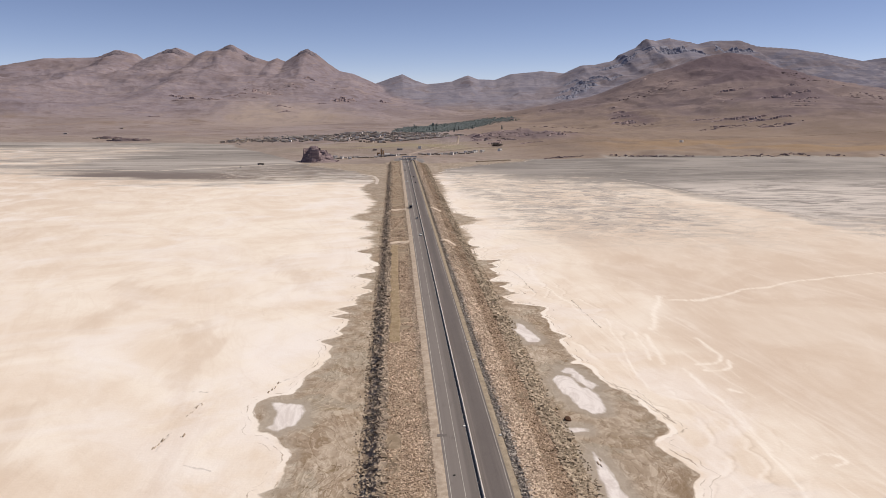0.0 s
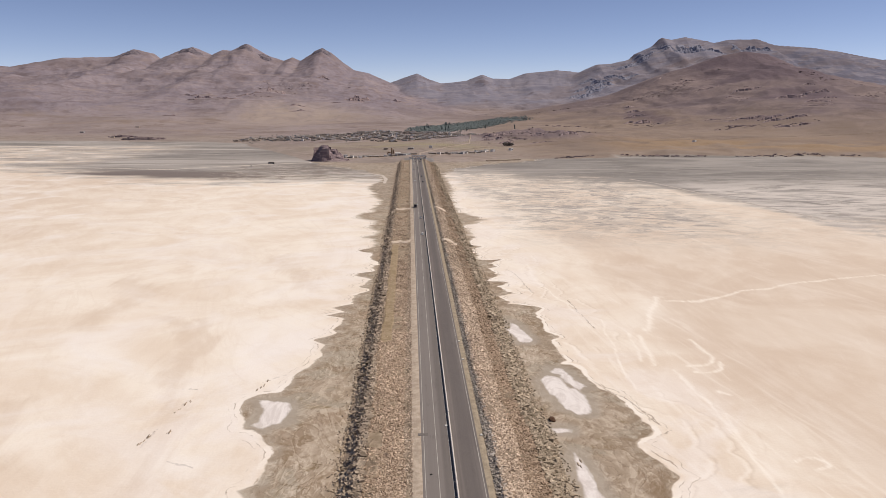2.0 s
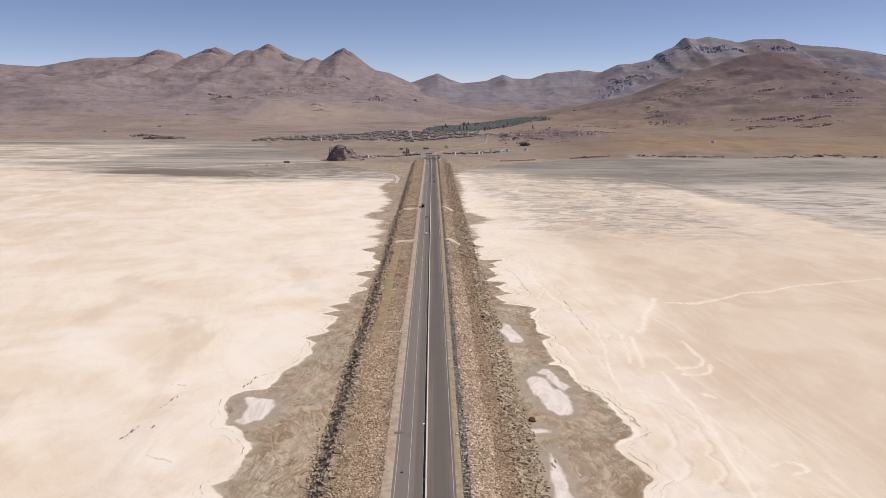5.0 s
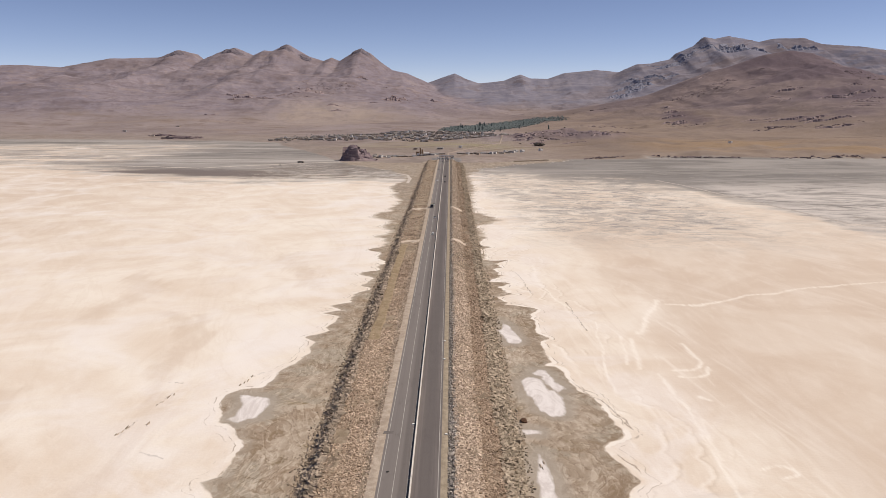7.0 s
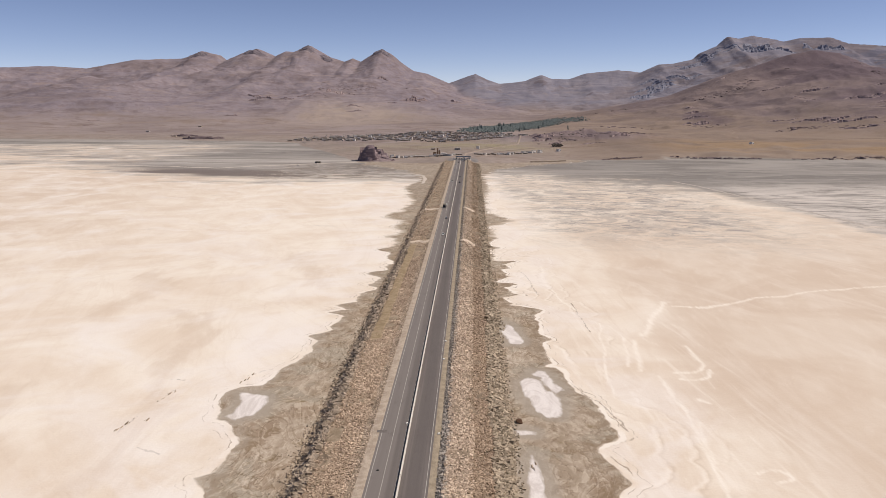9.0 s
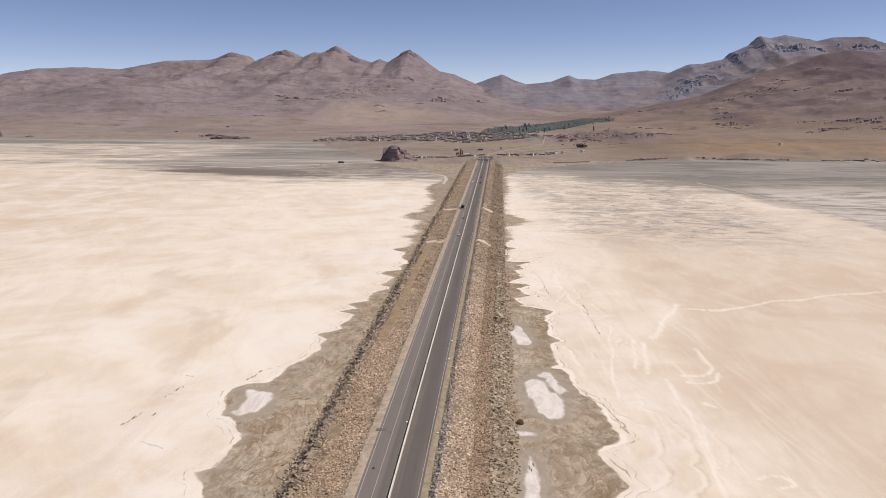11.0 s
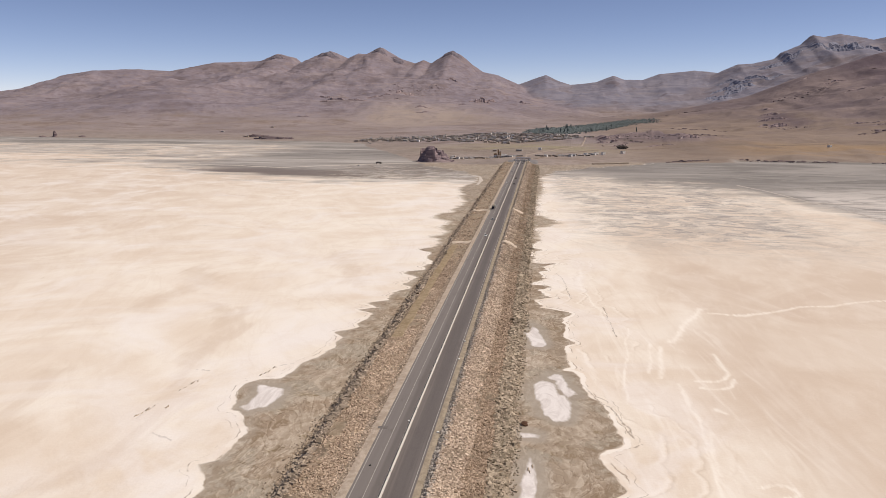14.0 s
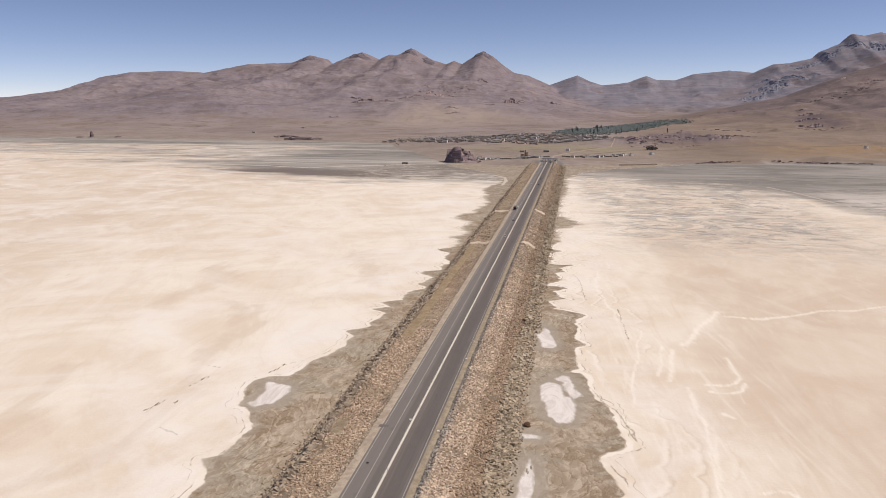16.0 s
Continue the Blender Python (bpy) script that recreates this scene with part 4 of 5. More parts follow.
tagged(top, "tan sandy gravel between the stones of the bank", "gravel", kind="structure")
# bare sandy strips on top of the left bank
for x0, x1, y0, y1 in ((-24.6, -19.9, 285, 492),):
    sheet = strip("sand_strip", [(x0 - 0.4, 4.1), (x0 + 0.6, 4.7), (x1 - 0.2, 4.74), (x1 + 1.0, 4.1)], y0, y1, 2, SAND, 0.2)
    tagged(sheet, "bare ochre sand on top of the rock bank", "sand", kind="structure")


# ---- riprap: loose stones on both banks ----
def stone_shape(seed):
    rng = np.random.RandomState(seed)
    bm = bmesh.new()
    bmesh.ops.create_icosphere(bm, subdivisions=1, radius=1.0)
    v = np.array([p.co for p in bm.verts])
    f = np.array([[p.index for p in face.verts] for face in bm.faces])
    bm.free()
    v = v * (0.72 + 0.5 * rng.rand(len(v), 1))
    cut = rng.randn(3)
    cut /= np.linalg.norm(cut)
    d = v @ cut
    return v - np.outer(np.maximum(d - 0.55, 0), cut), f


def block_shape(seed):
    """An angular quarry block: a skewed cube with a broken corner, each side in two triangles."""
    rng = np.random.RandomState(seed)
    v = np.array([(x, y, z) for x in (-1, 1) for y in (-1, 1) for z in (-1, 1)], float) * 0.72
    v = v * rng.uniform(0.6, 1.25, (8, 1)) + rng.uniform(-0.16, 0.16, (8, 3))
    f = np.array([(0, 1, 3), (0, 3, 2), (4, 6, 7), (4, 7, 5), (0, 4, 5), (0, 5, 1), (2, 3, 7), (2, 7, 6), (0, 2, 6), (0, 6, 4), (1, 5, 7), (1, 7, 3)])
    a, c = rng.uniform(0, 6.28, 2)
    turn = np.array(pose(0, 0, 0, 57 * a, 57 * c, 0).to_3x3())
    return v @ turn.T, f


ROUND = [stone_shape(k) for k in range(12)]
SHAPES = ROUND[:3] + [block_shape(k) for k in range(50, 59)]
# x from, to, stones per square metre, half size from, to, material
ZONES = [(-14.8, -11.4, 3.0, 0.16, 0.34, "PALE"), (-20.6, -14.2, 3.4, 0.26, 0.50, "STONE"), (-25.2, -20.5, 2.2, 0.20, 0.45, "STONE"),
         (-30.2, -25.4, 2.1, 0.48, 1.0, "BASALT"), (-32.6, -29.6, 1.1, 0.2, 0.5, "BASALT"), (-35, -32.3, 0.22, 0.12, 0.40, "BASALT"),
         (9.9, 12.0, 3.8, 0.24, 0.46, "GREY"), (11.8, 18.6, 3.2, 0.32, 0.56, "PALE"), (18.2, 25.7, 3.4, 0.25, 0.48, "BROWN"),
         (25.4, 30.6, 1.7, 0.42, 0.95, "GREEN"), (30.2, 33.0, 0.55, 0.15, 0.5, "GREEN")]
STONES = {"BROWN": BROWN_STONE, "PALE": PALE, "STONE": STONE, "BASALT": BASALT, "GREY": GREY_STONE, "GREEN": GREEN_STONE}
SINGLE_FROM, SINGLE_TO = 168.0, 170.4      # the stretch whose stones are single objects
single_meshes = {}


def lay_stones():
    rng = np.random.RandomState(11)
    heaps, singles = {}, []
    for x0, x1, dense, s0, s1, kind in ZONES:
        for y0, y1, share, grow in ((FROM_Y, 0, 0.15, 1.5), (0, 150, 0.5, 1.25), (150, 300, 2.6, 0.84), (300, 420, 1.6, 0.9), (420, 680, 0.62, 0.84), (680, END_Y - 18, 0.34, 0.82)):
            count = int((x1 - x0) * (y1 - y0) * dense * share)
            x, y = rng.uniform(x0 - 0.4, x1 + 0.4, count), rng.uniform(y0, y1, count)
            x = x + 0.7 * cloudy(x, y, 25, 2)
            size = rng.uniform(s0, s1, count) * grow * np.where(rng.rand(count) < 0.06, 1.5, 1.0)
            keep = np.ones(count, bool)
            if kind == "STONE" and x0 < -20:
                keep &= ~((x < -19.8) & (y > 287) & (y < 490) & (rng.rand(count) < 0.93)) & ~((x < -20.4) & (y > 192) & (y < 202)) & (cloudy(x, y, 18, 3) < 0.75)
            if kind == "BASALT":
                keep &= cloudy(x * 1.5, y, 14, 3) < 0.8
            if kind == "STONE" and x0 > -21 and x0 < -20:
                keep &= ~((x < -19.9) & (y > 287) & (y < 490))
            keep &= (np.abs(y - 499) > 2.0) & (np.abs(y - 654) > 2.4)
            thin = np.clip((y - 420) / 260, 0, 1) * 0.5
            keep &= ~((x > -21) & (x < -11) & (rng.rand(count) < thin))
            if kind == "GREY":
                keep &= (x > 0) | (x < -28)
            keep &= (x < -11.3) | (x > 9.7)
            for k in np.nonzero(keep)[0]:
                if SINGLE_FROM < y[k] < SINGLE_TO and len(singles) < 300:
                    singles.append((kind, x[k], y[k], size[k]))
                    keep[k] = False
            heaps.setdefault(kind, []).append(np.stack([x, y, size], -1)[keep])
    for kind, rows in heaps.items():
        rows = np.concatenate(rows)
        verts, faces, start = [], [], 0
        which = rng.randint(0, len(SHAPES), len(rows))
        for s, (sv, sf) in enumerate(SHAPES):
            r = rows[which == s]
            n = len(r)
            a, tilt = rng.uniform(0, 2 * math.pi, n), rng.uniform(-0.5, 0.5, n)
            scale = r[:, 2:3] * rng.uniform(0.75, 1.25, (n, 3)) * np.array([1.15, 1.0, 0.72])
            p = sv[None] * scale[:, None]
            ct, st = np.cos(tilt)[:, None], np.sin(tilt)[:, None]
            px, pz = p[..., 0] * ct + p[..., 2] * st, -p[..., 0] * st + p[..., 2] * ct
            ca, sa = np.cos(a)[:, None], np.sin(a)[:, None]
            qx, qy = px * ca - p[..., 1] * sa, px * sa + p[..., 1] * ca
            base = np.maximum(bank_z(r[:, 0]), 0.0) + r[:, 2] * rng.uniform(0.05, 0.5, n)
            w = np.stack([qx + r[:, 0:1], qy + r[:, 1:2], pz + base[:, None]], -1).reshape(-1, 3)
            verts.append(w)
            faces.append((sf[None] + (np.arange(n) * len(sv))[:, None, None]).reshape(-1, 3) + start)
            start += len(w)
        heap = mesh_object("riprap", np.concatenate(verts), np.concatenate(faces), STONES[kind], bank)
        tagged(heap, kind="stuff")
    for kind, x, y, size in singles:
        s = rng.randint(0, len(SHAPES))
        key = (kind, s)
        if key not in single_meshes:
            ob = mesh_object("stone", SHAPES[s][0] * np.array([1.15, 1.0, 0.72]), SHAPES[s][1], STONES[kind], bank)
            single_meshes[key] = ob.data
        else:
            ob = new("stone", single_meshes[key])
            ob.parent = bank
        ob.matrix_basis = pose(x, y, max(float(bank_z(x)), 0) + size * 0.3, rng.uniform(-25, 25), rng.uniform(-25, 25), rng.uniform(0, 360)) @ Matrix.Scale(size, 4)


# ---- median barrier ----
def barrier_segment():
    """A concrete safety barrier: broad foot, sloping sides, narrow flat top, chamfered ends."""
    long = 40.6
    foot = [(-0.36, 0), (-0.36, 0.10), (-0.25, 0.28), (0.25, 0.28), (0.36, 0.10), (0.36, 0)]
    head = [(-0.24, 0.283), (-0.19, 0.6), (-0.165, 0.95), (-0.13, 1.0), (0.13, 1.0), (0.165, 0.95), (0.19, 0.6), (0.24, 0.283)]
    thing = empty("concrete_barrier")
    for name, outline, material, words in (("barrier_foot", foot, DARK_CONCRETE, "darker concrete foot"), ("barrier_head", head, CONCRETE, "pale upper part")):
        bm = bmesh.new()
        rings = []
        for y, pinch in ((0.0, 0.82), (0.25, 1.0), (long - 0.25, 1.0), (long, 0.82)):
            rings.append([bm.verts.new((x * pinch, y, z)) for x, z in outline])
        for a, c in zip(rings, rings[1:]):
            for k in range(len(outline)):
                bm.faces.new((a[k], a[(k + 1) % len(outline)], c[(k + 1) % len(outline)], c[k]))
        bm.faces.new(rings[0][::-1])
        bm.faces.new(rings[-1])
        bmesh.ops.recalc_face_normals(bm, faces=bm.faces)
        part(name, bm, material, thing, words)
    for y in (20,):
        bm = bmesh.new()
        box(bm, -0.06, y - 0.07, 0.99, 0.06, y + 0.07, 1.1, 0.02)
        part("reflector", bm, REFLECTOR, thing, "small amber reflector")
    return thing


def lay_barrier():
    first = barrier_segment()
    tagged(first, "pale concrete median barrier between the carriageways", "road barrier", "median barrier segments")
    spots = [170.4 + 41.0 * k for k in range(-7, 25)]
    first.matrix_world = pose(-0.05, spots[0], ROAD_Z + 0.05)
    for y in spots[1:]:
        copy_thing(first, pose(-0.05, y, ROAD_Z + 0.05))


lay_barrier()


# ---- vehicles ----
def lofted(bm, sections):
    """A closed skin through cross-sections of equal numbers of points."""
    rings = [[bm.verts.new(p) for p in s] for s in sections]
    m = len(rings[0])
    for a, c in zip(rings, rings[1:]):
        for k in range(m):
            bm.faces.new((a[k], a[(k + 1) % m], c[(k + 1) % m], c[k]))
    bm.faces.new(rings[0])
    bm.faces.new(rings[-1][::-1])
    bmesh.ops.recalc_face_normals(bm, faces=bm.faces)


def wheel_part(thing, x, y, radius=0.32, width=0.2):
    bm = bmesh.new()
    bmesh.ops.create_cone(bm, cap_ends=True, segments=16, radius1=radius, radius2=radius, depth=width, matrix=pose(x, y, radius, 0, 90))
    wheel = part("wheel", bm, RUBBER, thing, "black rubber tyre")
    bm = bmesh.new()
    bmesh.ops.create_cone(bm, cap_ends=True, segments=12, radius1=radius * 0.6, radius2=radius * 0.55, depth=width + 0.03, matrix=pose(x, y, radius, 0, 90))
    part("rim", bm, STEEL, wheel, "grey steel rim")


def car(paint, words):
    thing = empty("car")
    bm = bmesh.new()

    def hull(y, half, low, high):
        return [(-half * 0.92, y, low), (-half, y, low + 0.2), (-half * 0.97, y, high - 0.08), (-half * 0.86, y, high),
                (half * 0.86, y, high), (half * 0.97, y, high - 0.08), (half, y, low + 0.2), (half * 0.92, y, low)]
    lofted(bm, [hull(-2.15, 0.70, 0.34, 0.80), hull(-2.0, 0.82, 0.24, 0.90), hull(-1.0, 0.86, 0.20, 0.92), hull(0.8, 0.86, 0.20, 0.92),
                hull(1.7, 0.82, 0.22, 0.80), hull(2.1, 0.72, 0.32, 0.66)])
    part("car_body", bm, paint, thing)
    bm = bmesh.new()
    lofted(bm, [[(-0.76, -1.65, 0.9), (0.76, -1.65, 0.9), (0.70, -1.55, 0.96), (-0.70, -1.55, 0.96)],
                [(-0.76, -1.2, 0.9), (0.76, -1.2, 0.9), (0.60, -1.1, 1.36), (-0.60, -1.1, 1.36)],
                [(-0.76, 0.3, 0.9), (0.76, 0.3, 0.9), (0.60, 0.1, 1.38), (-0.60, 0.1, 1.38)],
                [(-0.76, 1.05, 0.88), (0.76, 1.05, 0.88), (0.72, 0.98, 0.93), (-0.72, 0.98, 0.93)]])
    part("cabin_glass", bm, CAR_GLASS, thing, "dark tinted windows")
    bm = bmesh.new()
    box(bm, -0.61, -1.15, 1.36, 0.61, 0.12, 1.43, 0.03)
    part("roof", bm, paint, thing)
    for x in (-0.78, 0.78):
        for y in (-1.3, 1.3):
            wheel_part(thing, x, y)
    for x in (-0.55, 0.55):
        bm = bmesh.new()
        box(bm, x - 0.15, 2.02, 0.55, x + 0.15, 2.12, 0.68, 0.02)
        part("headlight", bm, LAMP_GLASS, thing, "clear headlight")
        bm = bmesh.new()
        box(bm, x - 0.14, -2.16, 0.62, x + 0.14, -2.06, 0.76, 0.02)
        part("tail_light", bm, TAIL_RED, thing, "red tail light")
    return tagged(thing, words, "car", "cars on the causeway")


def truck(paint, words):
    thing = empty("truck")
    bm = bmesh.new()
    box(bm, -1.2, 3.2, 0.6, 1.2, 5.0, 2.9, 0.12)
    cab = part("cab", bm, paint, thing, "truck cab")
    bm = bmesh.new()
    box(bm, -1.05, 4.9, 1.7, 1.05, 5.06, 2.5, 0.05)
    part("windscreen", bm, CAR_GLASS, cab)
    bm = bmesh.new()
    box(bm, -1.25, -5.0, 1.1, 1.25, 3.0, 3.3, 0.05)
    part("load_box", bm, CANVAS, thing, "dusty canvas load box")
    bm = bmesh.new()
    box(bm, -0.5, -5.0, 0.7, 0.5, 4.6, 1.1)
    part("chassis", bm, RUBBER, thing)
    for x in (-1.05, 1.05):
        for y in (-4.0, -2.8, 4.0):
            wheel_part(thing, x, y, 0.5, 0.3)
    return tagged(thing, words, "truck", "trucks")


def drive():
    white, dark, silver = car(CAR_WHITE, "small white saloon car driving on the causeway"), car(CAR_DARK, "dark grey saloon car driving on the causeway"), car(CAR_SILVER, "silver saloon car driving on the causeway")
    z = ROAD_Z + 0.05
    white.matrix_world = pose(-2.8, 521, z, 0, 0, 180)
    silver.matrix_world = pose(-3.0, 597, z, 0, 0, 180)
    dark.matrix_world = pose(3.6, 865, z)
    for proto, x, y, turn in ((white, -5.6, 675, 180), (dark, 3.2, 930, 0), (white, -6.0, 877, 180), (silver, -6.6, 1022, 180), (white, -6.4, 1114, 180),
                              (dark, -2.9, 1150, 180), (white, 9.0, 1203, 30), (silver, -9.5, 1204, 160), (dark, 12.5, 1232, 75), (white, -12.0, 1230, 100), (silver, 15.0, 1240, 20), (white, 4.5, 1236, 0), (silver, 4.4, 1160, 0), (white, 2.2, 1186, 0), (dark, 6.0, 1190, 0), (white, -6.3, 1192, 180), (silver, -3.4, 1200, 180)):
        copy_thing(proto, pose(x, y, z, 0, 0, turn))
    lorry = truck(CAR_DARK, "dark truck with a canvas load box on the causeway")
    lorry.matrix_world = pose(-6.9, 660, z, 0, 0, 180)
    off = copy_thing(lorry, pose(-238, 1192, 0.02, 0, 0, 80))
    tagged(off, "dark truck standing on the grey mud flat")
    off = copy_thing(white, pose(-262, 1150, 0.02, 0, 0, 70))
    tagged(off, "white car standing on the grey mud flat", "car")


drive()


# ---- roadside ----
# thin dark sheets laid where the shadow of an unbuilt post would fall
for x, y, wide, long in ((-8.3, 197.6, 3.0, 1.6), (-3.4, 200.4, 1.6, 0.8)):
    bm = bmesh.new()
    box(bm, x - wide / 2, y - long / 2, ROAD_Z - 0.05, x + wide / 2, y + long / 2, ROAD_Z + 0.035, 0.03)
    tagged(part("tar_patch", bm, SHADOW_DARK), "dark sheet standing for a post's shadow on the worn asphalt", "tar patch", kind="structure")


def marker():
    thing = empty("marker_block")
    bm = bmesh.new()
    box(bm, -0.4, -0.3, 0, 0.4, 0.3, 0.45, 0.08)
    part("block", bm, WHITE_PAINT, thing)
    bm = bmesh.new()
    box(bm, -0.41, -0.31, 0.2, 0.41, 0.31, 0.28)
    part("band", bm, STEEL, thing, "grey painted band")
    return tagged(thing, "white painted kerb block at the asphalt edge", "marker block", "marker blocks")


first = marker()
first.matrix_world = pose(7.9, 281, ROAD_Z - 0.06)
for x, y in ((8.0, 260), (9.0, 196.5), (-1.1, 203)):
    copy_thing(first, pose(x, y, ROAD_Z - 0.12, 0, 0, 20))
bm = bmesh.new()
box(bm, -0.35, -0.25, 0, 0.35, 0.25, 0.22, 0.08)
scrap = part("tyre_scrap", bm, RUBBER)
tagged(scrap, "black scrap of tyre lying on the asphalt", "debris")
scrap.matrix_world = pose(-6.55, 174, ROAD_Z + 0.02, 0, 0, 30)


# ---- rocks ----
def rock_mass(name, x, y, w, d, h, seed, material, steps=4.0, sink=0.12, fine=1.0):
    """A weathered outcrop: a lumpy dome with ledges."""
    nu, nv = 40, 18
    u, v = np.meshgrid(np.linspace(0, 2 * math.pi, nu, endpoint=False), np.linspace(0, 1, nv), indexing="ij")
    r = (1 - v ** 1.5) ** 0.62
    px, py, pz = np.cos(u) * r, np.sin(u) * r, v
    lump = 1 + 0.24 * cloudy(px * 9 + seed * 7.7, py * 9 + pz * 5, 6, 4) + 0.12 * cloudy(u * 9 + seed, pz * 22, 5, 3) * fine
    qz = pz * h * (1 + 0.12 * cloudy(px * 8 + seed * 3.1, py * 8, 5, 3) * r)
    qz = qz * 0.35 + 0.65 * (np.floor(qz / h * steps + 0.35 * cloudy(px * 6, py * 6 + seed, 4, 2)) + ease((qz / h * steps) % 1, 0.45, 0.95)) / steps * h
    wx, wy = px * lump * w / 2, py * lump * d / 2
    base = float(height(np.array([x]), np.array([y]))[0][0])
    lie = height(wx + x, wy + y)[0] - base
    verts = np.stack([wx, wy, qz - sink * h + lie], -1).reshape(-1, 3)
    i, j = np.meshgrid(np.arange(nu), np.arange(nv - 1), indexing="ij")
    k = (i + 1) % nu
    faces = np.stack([i * nv + j, k * nv + j, k * nv + j + 1, i * nv + j + 1], -1).reshape(-1, 4)
    ob = mesh_object(name, verts, faces, material)
    ob.location = (x, y, base)
    return ob


tagged(rock_mass("rock_pinnacle", -157, 1246, 46, 38, 31, 8, PINNACLE, 2), "tall dark purple rock pinnacle on the old lake shore", "rock")
tagged(rock_mass("rock_pinnacle", -144, 1256, 42, 32, 22, 8, PINNACLE, 3), "lower shoulder of weathered purple-brown rock", "rock")
tagged(rock_mass("rubble_bank", -142, 1236, 74, 20, 5, 12, LEDGE, 3, 0.35), "low bank of rubble round the foot of the rock", "rubble")
tagged(rock_mass("rock_spire", -1384, 1956, 14, 12, 20, 5, ROCK, 5), "thin dark rock spire far out on the shore", "rock")
for k, (x, y, w, h) in enumerate(((-790, 2012, 75, 7), (-705, 1905, 90, 9), (-660, 1915, 40, 6), (-1300, 1960, 20, 4), (-1420, 1950, 24, 4))):
    tagged(rock_mass("shore_reef", x, y, w, 24, h, 20 + k, ROCK, 3), "low dark reef of rock at the shore", "rock", "shore reefs")


def cliff(name, x0, x1, y, h, seed, material, step, slant=0.0, crest=None, lean=0.0):
    """A broken rock step on a slope: an upright face of columns and ledges, its top running back into the hill."""
    rng = np.random.RandomState(seed)
    x = np.arange(x0, x1 + step, step)
    u = np.linspace(0, 1, len(x))
    face = y + slant * (u - 0.5) + 2.2 * step * cloudy(x + 70 * seed, x * 0, 9 * step, 3) + rng.uniform(-0.5, 0.5, len(x)) * step
    tall = h * np.clip(4 * np.minimum(u, 1 - u) + 0.1, 0, 1) * np.clip(0.75 + 0.75 * cloudy(x + 31 * seed, x * 0 + 5, 7 * step, 3), 0.12, 1.3)
    base = height(x, face)[0]
    if crest:
        tall = np.clip(tall, 0, np.maximum(along(x, crest) - 6 - base, 2))
    rows = [(face - 0.4 * step, base - 0.25 * h - 1), (face, base + 0.02 * h)]
    for low, back in ((0.42, 0.10), (0.50, 0.34), (0.95, 0.42)):
        rows.append((face + (back * rng.uniform(0.6, 1.5, len(x)) + lean * low) * h, base + tall * low * rng.uniform(0.9, 1.08, len(x))))
    rows.append((face + (1.4 + lean) * h, base + tall * 0.96))
    rows.append((face + 3.6 * h, height(x, face + 3.6 * h)[0] - 1.5))
    verts = np.stack([np.stack([x + rng.uniform(-0.25, 0.25, len(x)) * step, ry, rz], -1) for ry, rz in rows]).reshape(-1, 3)
    n = len(x)
    faces = [[r * n + k, r * n + k + 1, (r + 1) * n + k + 1, (r + 1) * n + k] for r in range(len(rows) - 1) for k in range(n - 1)]
    middle = np.array([(x0 + x1) / 2, y, float(base.mean())])
    ob = mesh_object(name, verts - middle, faces, material)
    ob.location = middle
    return ob


# x, y, width, height of the rock steps on the hillsides
OUTCROPS = [(734, 2300, 62, 15), (825, 2690, 75, 14), (760, 2470, 90, 9), (848, 2850, 60, 12), (815, 2580, 60, 9), (705, 2330, 60, 8), (1114, 2820, 70, 10), (1169, 2815, 70, 10), (1149, 2580, 80, 9),
            (1145, 2490, 60, 7), (1248, 2690, 130, 10), (1267, 2414, 110, 12), (1318, 2445, 90, 13), (1345, 2346, 110, 11), (950, 2230, 120, 8), (990, 2150, 140, 9), (1047, 2098, 110, 8)]
OUTCROPS_TWO = [(1065, 2040, 150, 8), (1023, 1926, 120, 6), (1100, 3240, 60, 14), (1147, 3085, 130, 10), (1400, 2500, 120, 12), (1480, 2640, 120, 14), (1230, 2200, 130, 8), (1290, 2290, 110, 9), (414, 1850, 44, 8)]
FAR_STEPS = [(-609, 3500, 12, 30), (-640, 3530, 14, 18), (-693, 3610, 16, 24), (-716, 3470, 45, 12), (-277, 3466, 110, 26), (-235, 3540, 70, 22), (-358, 3354, 70, 9), (-939, 3358, 90, 12), (-850, 3330, 70, 10),
             (-800, 3250, 80, 9), (-960, 3240, 50, 8), (-948, 2894, 50, 7), (-485, 3130, 70, 8), (-475, 3040, 70, 8), (-780, 3420, 60, 9), (-470, 4000, 90, 12), (-1355, 2570, 60, 5), (-1400, 2700, 60, 5), (-70, 3770, 60, 14), (-1010, 3420, 70, 9)]
for k, (x, y, w, h) in enumerate(OUTCROPS + OUTCROPS_TWO):
    tagged(cliff("rock_outcrop", x - w / 2, x + w / 2, y, h * 0.62, 40 + k, LEDGE, 4.0, 16), "dark mauve rock ledges breaking out of the hillside", "rock", "hillside outcrops")
for k, (x, y, w, h) in enumerate(FAR_STEPS):
    tagged(cliff("rock_outcrop", x - w / 2, x + w / 2, y, h * 0.75, 70 + k, LEDGE, 3.5, 14), "weathered mauve rock step on the mountain side", "rock", "mountain outcrops")


